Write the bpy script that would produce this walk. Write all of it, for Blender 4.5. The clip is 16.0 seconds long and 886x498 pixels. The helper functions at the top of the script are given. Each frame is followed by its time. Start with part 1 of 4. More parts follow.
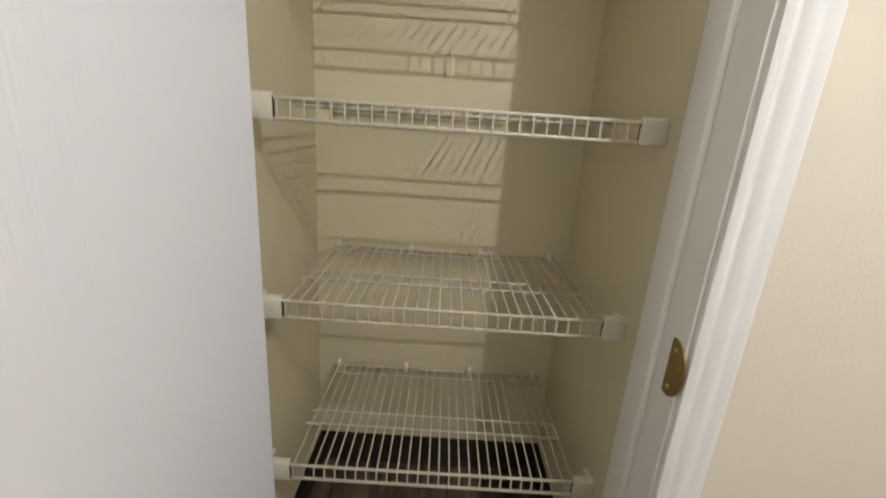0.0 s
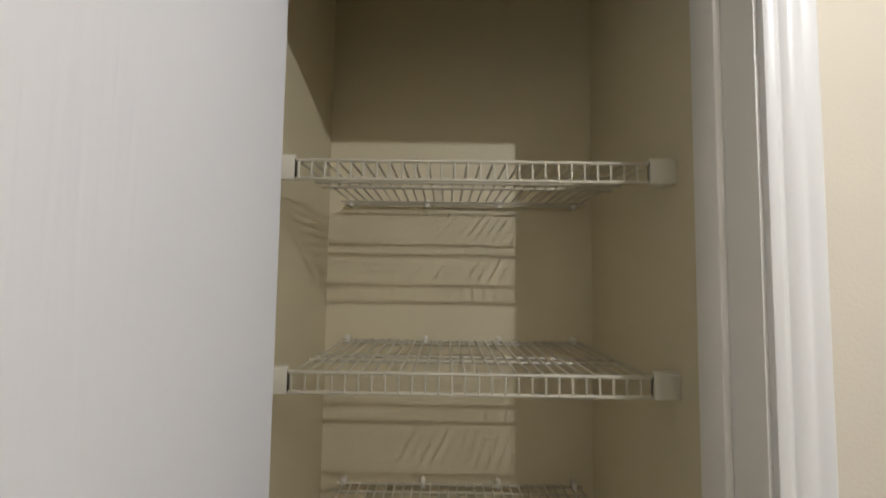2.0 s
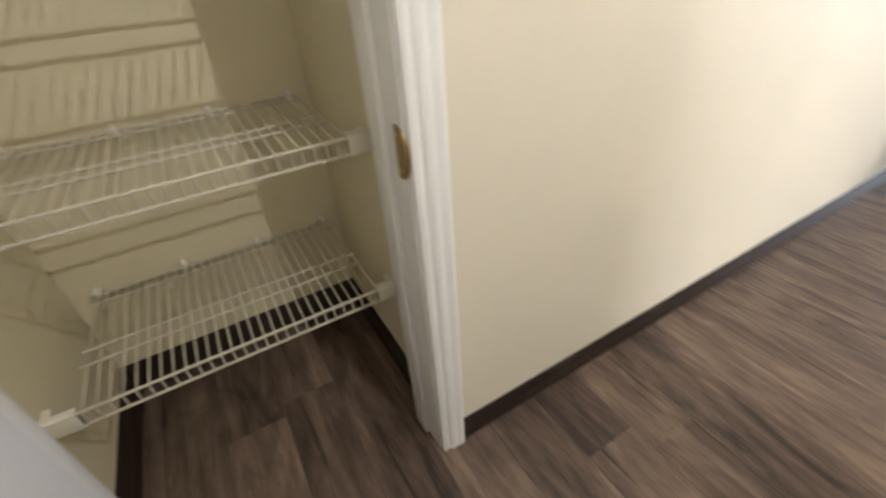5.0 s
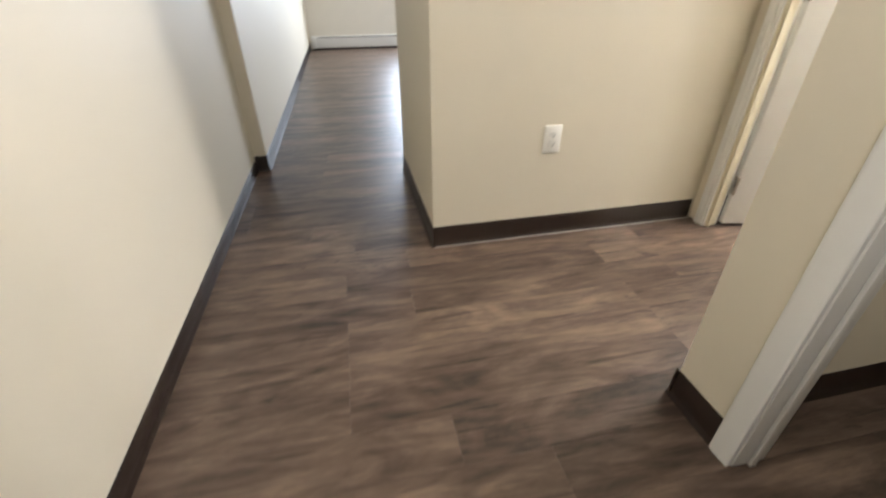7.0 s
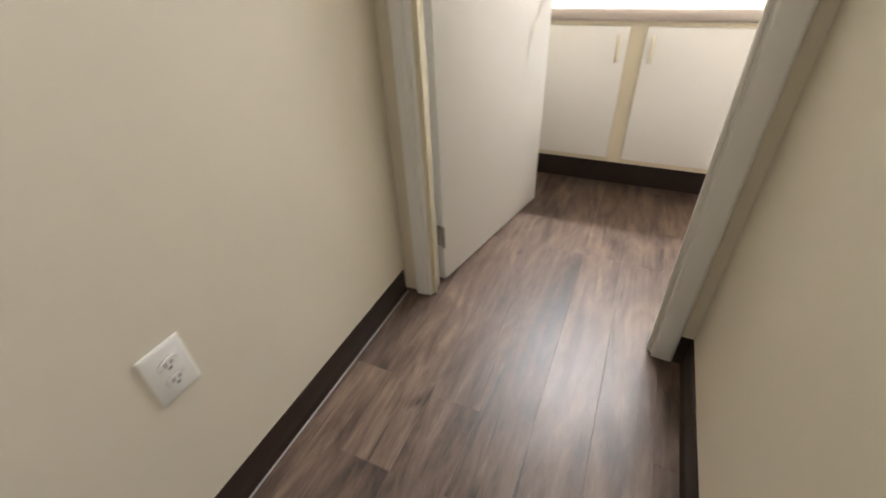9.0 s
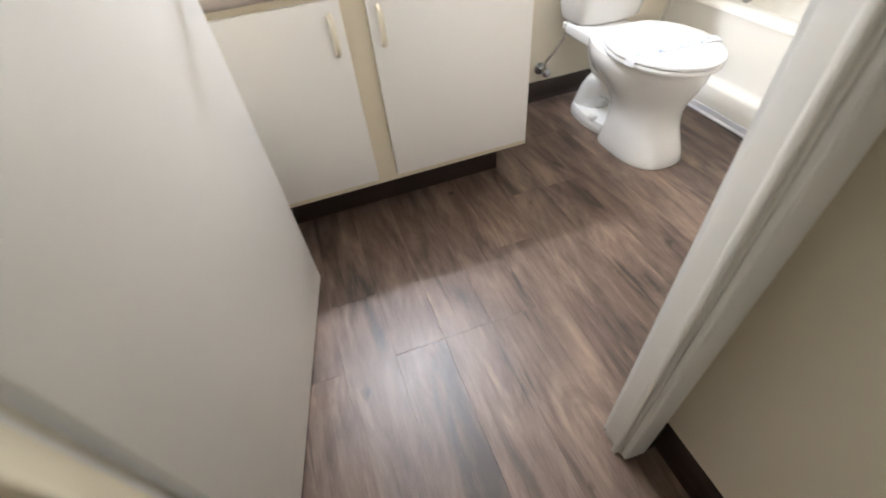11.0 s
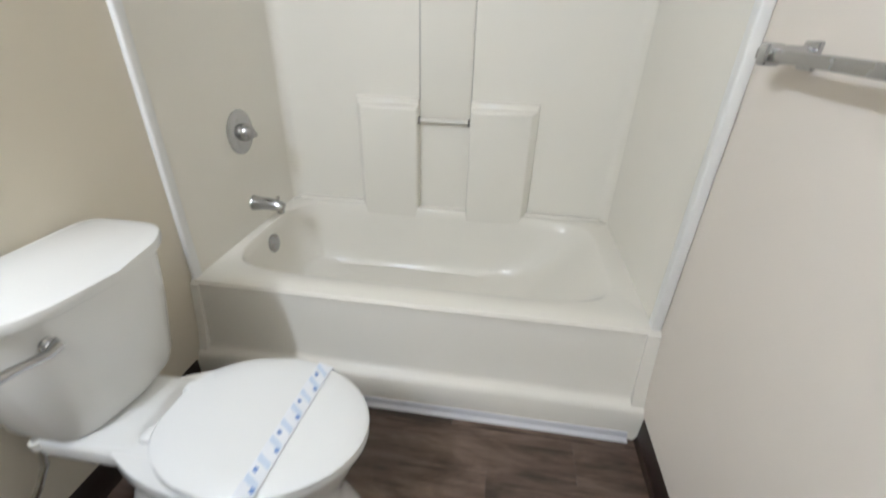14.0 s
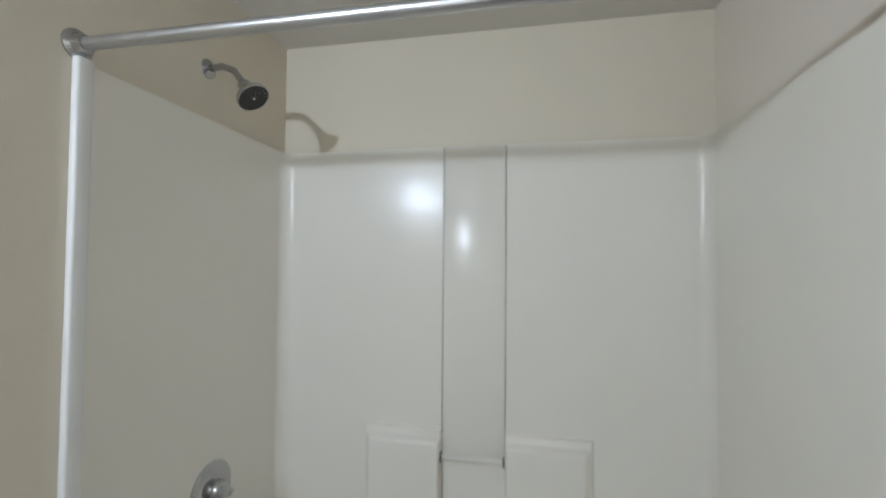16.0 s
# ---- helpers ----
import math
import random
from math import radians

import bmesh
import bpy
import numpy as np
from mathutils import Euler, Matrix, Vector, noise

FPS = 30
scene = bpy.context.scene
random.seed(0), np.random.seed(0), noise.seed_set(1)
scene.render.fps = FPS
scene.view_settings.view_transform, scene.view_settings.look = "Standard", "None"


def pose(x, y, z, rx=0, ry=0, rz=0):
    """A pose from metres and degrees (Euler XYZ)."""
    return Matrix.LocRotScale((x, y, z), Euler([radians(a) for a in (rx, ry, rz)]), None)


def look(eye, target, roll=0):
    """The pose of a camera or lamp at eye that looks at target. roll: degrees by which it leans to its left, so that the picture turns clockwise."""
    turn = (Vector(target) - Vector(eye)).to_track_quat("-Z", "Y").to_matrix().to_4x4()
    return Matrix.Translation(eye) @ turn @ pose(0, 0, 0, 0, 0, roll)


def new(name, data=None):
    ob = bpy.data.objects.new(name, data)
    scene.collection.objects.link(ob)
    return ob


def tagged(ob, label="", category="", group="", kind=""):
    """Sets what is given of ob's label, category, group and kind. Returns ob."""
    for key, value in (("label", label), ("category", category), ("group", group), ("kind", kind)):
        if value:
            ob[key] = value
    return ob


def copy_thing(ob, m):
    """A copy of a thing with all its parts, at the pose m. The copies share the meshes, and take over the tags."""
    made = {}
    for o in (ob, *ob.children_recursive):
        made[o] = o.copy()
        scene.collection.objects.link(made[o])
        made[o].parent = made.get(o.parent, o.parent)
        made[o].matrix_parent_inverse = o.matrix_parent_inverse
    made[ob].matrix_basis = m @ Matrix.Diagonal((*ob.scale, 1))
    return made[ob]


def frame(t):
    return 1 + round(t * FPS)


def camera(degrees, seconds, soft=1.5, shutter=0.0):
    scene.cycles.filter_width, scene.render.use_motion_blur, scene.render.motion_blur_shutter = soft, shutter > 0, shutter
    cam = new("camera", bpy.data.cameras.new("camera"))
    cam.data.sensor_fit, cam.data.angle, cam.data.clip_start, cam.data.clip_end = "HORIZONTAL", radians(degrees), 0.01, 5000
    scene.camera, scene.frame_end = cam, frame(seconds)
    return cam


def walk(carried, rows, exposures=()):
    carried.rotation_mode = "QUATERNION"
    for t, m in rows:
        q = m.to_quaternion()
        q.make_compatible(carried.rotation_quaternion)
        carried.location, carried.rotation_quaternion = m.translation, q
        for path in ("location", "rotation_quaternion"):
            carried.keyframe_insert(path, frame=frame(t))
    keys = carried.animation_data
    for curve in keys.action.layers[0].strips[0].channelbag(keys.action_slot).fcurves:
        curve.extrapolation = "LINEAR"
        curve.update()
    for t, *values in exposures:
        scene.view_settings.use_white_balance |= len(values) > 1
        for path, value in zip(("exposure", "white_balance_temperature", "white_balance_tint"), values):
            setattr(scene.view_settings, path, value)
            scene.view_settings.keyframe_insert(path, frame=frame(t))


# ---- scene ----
cam = camera(92.5, 16.0, soft=1.8, shutter=0.4)
PATH = [
    (0, (-0.342, -0.5, 1.097), (-0.324, 1.417, 0.525), 3.9),
    (0.5, (-0.351, -0.489, 1.138), (-0.364, 1.474, 0.757), 2.4),
    (1, (-0.358, -0.487, 1.19), (-0.392, 1.504, 1.007), 1.8),
    (1.5, (-0.365, -0.485, 1.24), (-0.408, 1.514, 1.227), 1.4),
    (2, (-0.369, -0.486, 1.282), (-0.383, 1.509, 1.413), 0.8),
    (2.5, (-0.368, -0.488, 1.317), (-0.367, 1.501, 1.527), 0.1),
    (3, (-0.363, -0.483, 1.287), (-0.337, 1.517, 1.27), -0.2),
    (3.2, (-0.357, -0.484, 1.251), (-0.324, 1.51, 1.09), -0.1),
    (5.4, (-0.159, -0.572, 1.001), (0.891, 0.552, -0.277), -2.2),
    (5.5, (-0.126, -0.595, 0.991), (1.006, 0.44, -0.293), -1.6),
    (6, (-0.098, -0.575, 0.969), (1.394, -0.139, -0.289), 2.3),
    (6.5, (0.109, -0.594, 0.988), (1.709, -0.623, -0.212), 1.7),
    (7, (0.295, -0.631, 1.049), (1.948, -0.988, -0.017), -0.3),
    (7.5, (0.554, -0.691, 1.076), (2.191, -1.423, 0.19), -0.2),
    (8, (0.871, -0.836, 1.116), (2.205, -1.94, 0.115), -1.9),
    (8.5, (1.061, -1.052, 1.127), (2.144, -2.315, 0.017), -3.6),
    (9, (1.262, -1.229, 1.087), (1.975, -2.693, -0.074), -3.0),
    (9.2, (1.35, -1.305, 1.075), (1.867, -2.804, -0.144), -1.4),
    (11.3, (1.506, -2.245, 1.095), (0.974, -3.466, -0.397), -3.4),
    (11.5, (1.482, -2.341, 1.088), (0.807, -3.461, -0.425), 0.3),
    (12, (1.328, -2.494, 1.069), (0.372, -3.448, -0.407), -0.1),
    (12.5, (1.195, -2.606, 1.107), (0.045, -3.389, -0.33), -1.6),
    (13, (1.103, -2.737, 1.12), (-0.291, -3.333, -0.184), 1.0),
    (13.5, (0.982, -2.835, 1.159), (-0.631, -3.244, 0.05), 1.1),
    (14, (0.815, -2.916, 1.24), (-0.919, -3.149, 0.271), 1.7),
    (14.5, (0.697, -2.927, 1.339), (-1.144, -3.107, 0.578), 1.3),
    (15, (0.635, -2.919, 1.434), (-1.282, -3.119, 0.9), -0.0),
    (15.5, (0.581, -2.928, 1.519), (-1.38, -3.219, 1.251), -1.8),
    (16, (0.426, -3.0, 1.52), (-1.536, -3.382, 1.578), 0.5),
]
walk(cam, [(t, look(eye, target, roll)) for t, eye, target, roll in PATH],
     exposures=[(0, 0.84, 5850, 13), (1, 0.62, 5850, 13), (2.5, 0.19, 5900, 13), (3.2, 0.34, 6000, 13), (5.4, 0.99, 6000, 12), (6.5, 0.72, 5950, 12), (8, 0.24, 6150, 11), (8.5, 0.12, 6050, 13), (9, 0.02, 5850, 13), (11.5, -0.29, 5500, 13), (12, -0.51, 5500, 12), (13, -1.01, 5550, 11), (14, -1.17, 5350, 10), (15, -1.43, 5300, 9), (16, -1.7, 5120, 8)])

# ---- world, lamps, exposure ----
world = bpy.data.worlds.new("world")
scene.world = world
world.use_nodes = True
wn = world.node_tree
sky = wn.nodes.new("ShaderNodeTexSky")
sky.sky_type = "NISHITA"
sky.sun_disc = False
sky.sun_elevation = radians(35)
sky.sun_rotation = radians(200)
wn.nodes["Background"].inputs["Strength"].default_value = 0.12
wn.links.new(sky.outputs[0], wn.nodes["Background"].inputs["Color"])
scene.view_settings.exposure = 0.0


def area_lamp(name, m, sx, sy, watts, color):
    data = bpy.data.lights.new(name, "AREA")
    data.shape, data.size, data.size_y, data.energy, data.color = "RECTANGLE", sx, sy, watts, color
    ob = new(name, data)
    ob.matrix_world = m
    return ob


def bulb(name, x, y, z, radius, watts, color):
    data = bpy.data.lights.new(name, "POINT")
    data.shadow_soft_size, data.energy, data.color = radius, watts, color
    ob = new(name, data)
    ob.location = (x, y, z)
    return ob


# the hall's ceiling lamp, the strip above the vanity, the living room's window
HALL_LAMP = (0.235, -0.92, 2.10)
bulb("hall_bulb", HALL_LAMP[0], HALL_LAMP[1], HALL_LAMP[2], 0.012, 24, (1.0, 0.965, 0.90))
for bx in (1.03, 1.22, 1.41, 1.60):
    bulb("vanity_bulb", bx, -3.900, 2.12, 0.032, 43, (1.0, 0.975, 0.935))
area_lamp("window_light", pose(9.08, -2.65, 1.50, 0, 90, 0), 1.3, 2.2, 155, (0.84, 0.91, 1.0))

# ---- materials ----


def material(name):
    m = bpy.data.materials.new(name)
    m.use_nodes = True
    return m, m.node_tree.nodes, m.node_tree.links, m.node_tree.nodes["Principled BSDF"]


def surface(name, color, rough=0.5, metal=0.0, vary=0.06, scale=3.0, bump=0.0, bump_scale=120.0, stretch=(1, 1, 1), coat=0.0,
            rough_vary=0.08):
    """Paint, plastic, china or metal: base colour with slow blotches, gloss that varies, fine relief."""
    m, n, l, b = material(name)
    tc = n.new("ShaderNodeTexCoord")
    mp = n.new("ShaderNodeMapping")
    mp.inputs["Scale"].default_value = stretch
    l.new(tc.outputs["Object"], mp.inputs["Vector"])
    big = n.new("ShaderNodeTexNoise")
    big.inputs["Scale"].default_value, big.inputs["Detail"].default_value = scale, 5
    l.new(mp.outputs[0], big.inputs["Vector"])
    mix = n.new("ShaderNodeMix")
    mix.data_type = "RGBA"
    mix.inputs["A"].default_value = (*[c * (1 - vary) for c in color], 1)
    mix.inputs["B"].default_value = (*[min(1, c * (1 + vary)) for c in color], 1)
    l.new(big.outputs["Fac"], mix.inputs["Factor"])
    l.new(mix.outputs["Result"], b.inputs["Base Color"])
    rr = n.new("ShaderNodeMapRange")
    rr.inputs["To Min"].default_value, rr.inputs["To Max"].default_value = max(0.02, rough - rough_vary), min(1, rough + rough_vary)
    l.new(big.outputs["Fac"], rr.inputs["Value"])
    l.new(rr.outputs[0], b.inputs["Roughness"])
    b.inputs["Metallic"].default_value = metal
    b.inputs["Coat Weight"].default_value = coat
    if bump:
        fine = n.new("ShaderNodeTexNoise")
        fine.inputs["Scale"].default_value, fine.inputs["Detail"].default_value = bump_scale, 3
        l.new(mp.outputs[0], fine.inputs["Vector"])
        bp = n.new("ShaderNodeBump")
        bp.inputs["Strength"].default_value, bp.inputs["Distance"].default_value = bump, 0.003
        l.new(fine.outputs["Fac"], bp.inputs["Height"])
        l.new(bp.outputs[0], b.inputs["Normal"])
    return m


def grain_paint(name, color, rough):
    """White paint over embossed wood grain that runs upright."""
    m, n, l, b = material(name)
    tc = n.new("ShaderNodeTexCoord")
    mp = n.new("ShaderNodeMapping")
    mp.inputs["Scale"].default_value = (1, 1, 0.045)
    l.new(tc.outputs["Object"], mp.inputs["Vector"])
    g = n.new("ShaderNodeTexNoise")
    g.inputs["Scale"].default_value, g.inputs["Detail"].default_value, g.inputs["Distortion"].default_value = 75, 4, 0.6
    l.new(mp.outputs[0], g.inputs["Vector"])
    patch = n.new("ShaderNodeTexNoise")
    patch.inputs["Scale"].default_value = 5
    l.new(mp.outputs[0], patch.inputs["Vector"])
    ramp = n.new("ShaderNodeMapRange")
    ramp.inputs["From Min"].default_value, ramp.inputs["From Max"].default_value = 0.42, 0.62
    l.new(patch.outputs["Fac"], ramp.inputs["Value"])
    bp = n.new("ShaderNodeBump")
    bp.inputs["Distance"].default_value = 0.0022
    l.new(g.outputs["Fac"], bp.inputs["Height"])
    sc = n.new("ShaderNodeMath")
    sc.operation = "MULTIPLY_ADD"
    sc.inputs[1].default_value, sc.inputs[2].default_value = 0.26, 0.05
    l.new(ramp.outputs[0], sc.inputs[0])
    l.new(sc.outputs[0], bp.inputs["Strength"])
    l.new(bp.outputs[0], b.inputs["Normal"])
    smudge = n.new("ShaderNodeTexNoise")
    smudge.inputs["Scale"].default_value, smudge.inputs["Detail"].default_value = 2.2, 6
    l.new(tc.outputs["Object"], smudge.inputs["Vector"])
    mix = n.new("ShaderNodeMix")
    mix.data_type = "RGBA"
    mix.inputs["A"].default_value = (*[c * 0.93 for c in color], 1)
    mix.inputs["B"].default_value = (*color, 1)
    l.new(smudge.outputs["Fac"], mix.inputs["Factor"])
    l.new(mix.outputs["Result"], b.inputs["Base Color"])
    b.inputs["Roughness"].default_value = rough
    return m


def plank_material(name, per_island=False):
    """Grey-brown vinyl planks: each its own tone and cut of the print, long streaks, fine grain, splits and knots; satin gloss."""
    m, n, l, b = material(name)
    geo = n.new("ShaderNodeNewGeometry")
    info = n.new("ShaderNodeObjectInfo")
    rnd = geo.outputs["Random Per Island"] if per_island else info.outputs["Random"]
    off = n.new("ShaderNodeVectorMath")
    off.operation = "SCALE"
    off.inputs[0].default_value = (13.7, 29.1, 7.3)
    l.new(rnd, off.inputs["Scale"])
    add = n.new("ShaderNodeVectorMath")
    l.new(geo.outputs["Position"], add.inputs[0])
    l.new(off.outputs[0], add.inputs[1])

    def noise(stretch, scale, detail, rough=0.5, twist=0.0):
        mp = n.new("ShaderNodeMapping")
        mp.inputs["Scale"].default_value = (1, stretch, 1)
        l.new(add.outputs[0], mp.inputs["Vector"])
        t = n.new("ShaderNodeTexNoise")
        t.inputs["Scale"].default_value, t.inputs["Detail"].default_value = scale, detail
        t.inputs["Roughness"].default_value, t.inputs["Distortion"].default_value = rough, twist
        l.new(mp.outputs[0], t.inputs["Vector"])
        return t.outputs["Fac"]

    def spread(value, a0, a1, b0, b1):
        r = n.new("ShaderNodeMapRange")
        for key, v in (("From Min", a0), ("From Max", a1), ("To Min", b0), ("To Max", b1)):
            r.inputs[key].default_value = v
        l.new(value, r.inputs["Value"])
        return r.outputs[0]

    def plus(p, q, op="ADD"):
        t = n.new("ShaderNodeMath")
        t.operation = op
        l.new(p, t.inputs[0])
        l.new(q, t.inputs[1])
        return t.outputs[0]

    broad = spread(noise(0.26, 9, 5, 0.60, 1.4), 0.3, 0.7, -0.30, 0.30)
    streak = spread(noise(0.11, 17, 6, 0.60, 0.9), 0.3, 0.7, -0.25, 0.25)
    grain_noise = noise(0.030, 210, 3, 0.6)
    grain = spread(grain_noise, 0.3, 0.7, -0.06, 0.06)
    fleck = spread(noise(0.22, 70, 4, 0.7), 0.3, 0.7, -0.10, 0.10)
    tone = spread(rnd, 0.0, 1.0, 0.35, 0.65)
    split = spread(noise(0.040, 46, 2, 0.4, 0.3), 0.66, 0.70, 0.0, 0.32)
    knot = spread(noise(0.45, 13, 3, 0.5, 0.8), 0.69, 0.78, 0.0, 0.40)
    value = plus(plus(plus(plus(plus(broad, streak), grain), fleck), tone), plus(split, knot), "SUBTRACT")
    ramp = n.new("ShaderNodeValToRGB")
    e = ramp.color_ramp.elements
    e[0].position, e[0].color = 0.08, (0.034, 0.0222, 0.0162, 1)
    e[1].position, e[1].color = 0.95, (0.222, 0.152, 0.109, 1)
    for p, c in ((0.30, (0.070, 0.0465, 0.0338, 1)), (0.50, (0.108, 0.0725, 0.0525, 1)), (0.70, (0.150, 0.103, 0.0745, 1))):
        x = e.new(p)
        x.color = c
    l.new(value, ramp.inputs["Fac"])
    l.new(ramp.outputs["Color"], b.inputs["Base Color"])
    l.new(spread(grain_noise, 0.25, 0.75, 0.31, 0.48), b.inputs["Roughness"])
    b.inputs["Specular IOR Level"].default_value = 0.42
    bp = n.new("ShaderNodeBump")
    bp.inputs["Strength"].default_value, bp.inputs["Distance"].default_value = 0.35, 0.0012
    l.new(plus(grain_noise, split, "SUBTRACT"), bp.inputs["Height"])
    l.new(bp.outputs[0], b.inputs["Normal"])
    return m


def speckle(name, color, dots, rough):
    """Laminate with a fine two-tone speckle."""
    m, n, l, b = material(name)
    tc = n.new("ShaderNodeTexCoord")
    v = n.new("ShaderNodeTexNoise")
    v.inputs["Scale"].default_value, v.inputs["Detail"].default_value = 260, 2
    l.new(tc.outputs["Object"], v.inputs["Vector"])
    r = n.new("ShaderNodeValToRGB")
    r.color_ramp.elements[0].position, r.color_ramp.elements[0].color = 0.40, (*dots, 1)
    r.color_ramp.elements[1].position, r.color_ramp.elements[1].color = 0.56, (*color, 1)
    l.new(v.outputs["Fac"], r.inputs["Fac"])
    l.new(r.outputs["Color"], b.inputs["Base Color"])
    b.inputs["Roughness"].default_value = rough
    return m


WALL = surface("cream_wall_paint", (0.725, 0.662, 0.533), 0.60, vary=0.025, scale=1.6, bump=0.14, bump_scale=210)
BATHWALL = surface("pale_bath_paint", (0.785, 0.72, 0.635), 0.55, vary=0.025, scale=1.6, bump=0.14, bump_scale=210)
PATCH = surface("white_wall_patch", (0.785, 0.735, 0.645), 0.62, vary=0.03, scale=6, bump=0.2, bump_scale=210)
CLOSET = surface("closet_paint", (0.70, 0.63, 0.44), 0.55, vary=0.03, scale=2, bump=0.2, bump_scale=190)
CEIL = surface("ceiling_paint", (0.72, 0.69, 0.62), 0.85, vary=0.03, scale=2, bump=0.5, bump_scale=160)
TRIM = surface("white_trim_paint", (0.81, 0.80, 0.77), 0.36, vary=0.03, scale=5, bump=0.12, bump_scale=40, stretch=(1, 1, 0.15))
JAMB = surface("cream_jamb_paint", (0.81, 0.79, 0.74), 0.38, vary=0.03, scale=5, bump=0.1, bump_scale=40, stretch=(1, 1, 0.15))
DOOR = grain_paint("grained_door_paint", (0.785, 0.77, 0.765), 0.42)
# bathroom door's hinge-side jamb: its shade is put in as a yellower tone
JAMB_SHADED = surface("shaded_jamb_paint", (0.76, 0.695, 0.52), 0.38, vary=0.03, scale=5, bump=0.1, bump_scale=40, stretch=(1, 1, 0.15))
DOOR2 = surface("smooth_door_paint", (0.81, 0.795, 0.76), 0.42, vary=0.02, scale=2, bump=0.12, bump_scale=60, stretch=(1, 1, 0.1))
BASE = surface("brown_vinyl_base", (0.024, 0.0148, 0.0105), 0.38, vary=0.2, scale=7, bump=0.1, bump_scale=60)
BASE.node_tree.nodes["Principled BSDF"].inputs["Specular IOR Level"].default_value = 0.42
# white shelf coating, toned down in colour for the weak light on the wires
WIRE = surface("shaded_wire_coating", (0.54, 0.50, 0.39), 0.38, vary=0.04, scale=9)
CLIP = surface("white_plastic", (0.80, 0.775, 0.70), 0.42, vary=0.04, scale=9)
# the clips' white plastic, darkened for the shade on the shelf brackets
CLIP_SHADED = surface("shaded_white_plastic", (0.74, 0.70, 0.585), 0.45, vary=0.04, scale=9)
BRASS = surface("worn_brass", (0.62, 0.45, 0.16), 0.30, 1.0, vary=0.25, scale=30, rough_vary=0.15, bump=0.15, bump_scale=200)
DULLBRASS = surface("tarnished_brass", (0.34, 0.245, 0.10), 0.38, 1.0, vary=0.45, scale=60, rough_vary=0.15, bump=0.2, bump_scale=200)
BRONZE = surface("aged_hinge_metal", (0.42, 0.37, 0.30), 0.42, 1.0, vary=0.25, scale=30)
CHROME = surface("chrome", (0.46, 0.46, 0.46), 0.13, 1.0, vary=0.04, scale=20, rough_vary=0.06)
NICKEL = surface("brushed_nickel", (0.40, 0.395, 0.385), 0.26, 1.0, vary=0.06, scale=20)
SATIN = surface("dull_chrome", (0.55, 0.55, 0.55), 0.36, 1.0, vary=0.06, scale=12, stretch=(1, 0.2, 1))
CHINA = surface("white_china", (0.82, 0.81, 0.775), 0.10, vary=0.015, scale=3, coat=0.5, rough_vary=0.03)
SEATM = surface("white_seat_plastic", (0.83, 0.825, 0.80), 0.24, vary=0.015, scale=3)
ACRYL = surface("white_gelcoat", (0.85, 0.815, 0.73), 0.22, vary=0.02, scale=2.5, bump=0.06, bump_scale=9, rough_vary=0.03)
ACRYL.node_tree.nodes["Principled BSDF"].inputs["Specular IOR Level"].default_value = 0.36
ALMOND = surface("almond_cabinet_frame", (0.74, 0.665, 0.505), 0.40, vary=0.03, scale=4)
CABDOOR = surface("white_cabinet_laminate", (0.86, 0.84, 0.80), 0.40, vary=0.02, scale=2.5)
PULL = surface("cream_plastic_pull", (0.80, 0.745, 0.60), 0.35, vary=0.03, scale=9)
COUNTER = speckle("pinkish_laminate", (0.56, 0.495, 0.44), (0.52, 0.45, 0.395), 0.42)
BLACK = surface("black_plastic", (0.012, 0.012, 0.012), 0.60)
DARK = surface("dark_gap", (0.025, 0.02, 0.018), 0.7)
PAPER = surface("paper_band", (0.80, 0.81, 0.83), 0.6, vary=0.03, scale=20)
PALE = surface("pale_blue_print", (0.60, 0.67, 0.77), 0.6, vary=0.1, scale=60)
BLUE = surface("blue_print", (0.20, 0.30, 0.56), 0.6, vary=0.3, scale=60)
CAULK = surface("grey_white_vinyl_strip", (0.66, 0.66, 0.68), 0.30, vary=0.08, scale=10)
# grey of the highlight drawn along the base's toe
TOE_GLINT = surface("toe_glint_grey", (0.30, 0.28, 0.265), 0.6, vary=0.35, scale=14)
PLATE = surface("white_outlet_plastic", (0.84, 0.82, 0.765), 0.30)
HEATER = surface("white_enamel", (0.80, 0.79, 0.77), 0.40, vary=0.05, scale=4)
BRAID = surface("braided_steel", (0.66, 0.655, 0.64), 0.25, 1.0, vary=0.2, scale=150)
MIRROR = surface("silvered_glass", (0.86, 0.885, 0.875), 0.03, 1.0, vary=0.01, scale=2, rough_vary=0.01)
GREY = surface("plain_grey", (0.20, 0.185, 0.18), 0.6, vary=0.2, scale=20)
PLANK = plank_material("vinyl_plank")
PLANKS = plank_material("vinyl_plank_joined", True)

# ---- mesh helpers ----


def finish(ob, bm, mat, smooth=True):
    me = ob.data
    bmesh.ops.recalc_face_normals(bm, faces=bm.faces)
    bm.to_mesh(me)
    bm.free()
    me.materials.append(mat)
    if smooth:
        me.polygons.foreach_set("use_smooth", [True] * len(me.polygons))
        me.set_sharp_from_angle(angle=radians(38))


def part(name, bm, mat, parent=None, label=""):
    ob = new(name, bpy.data.meshes.new(name))
    finish(ob, bm, mat)
    if parent is not None:
        ob.parent = parent
    if label:
        tagged(ob, label)
    return ob


def thing(name, x, y, z, label, category, group="", kind=""):
    ob = new(name)
    ob.empty_display_size = 0.05
    ob.location = (x, y, z)
    return tagged(ob, label, category, group, kind)


def fix(parent):
    """Lets parts that were built in world places stay there under their thing."""
    bpy.context.view_layer.update()
    inv = parent.matrix_world.inverted()
    for ch in parent.children:
        ch.matrix_parent_inverse = inv
    bpy.context.view_layer.update()
    for ch in parent.children:
        for g in ch.children:
            g.matrix_parent_inverse = ch.matrix_world.inverted()
    return parent


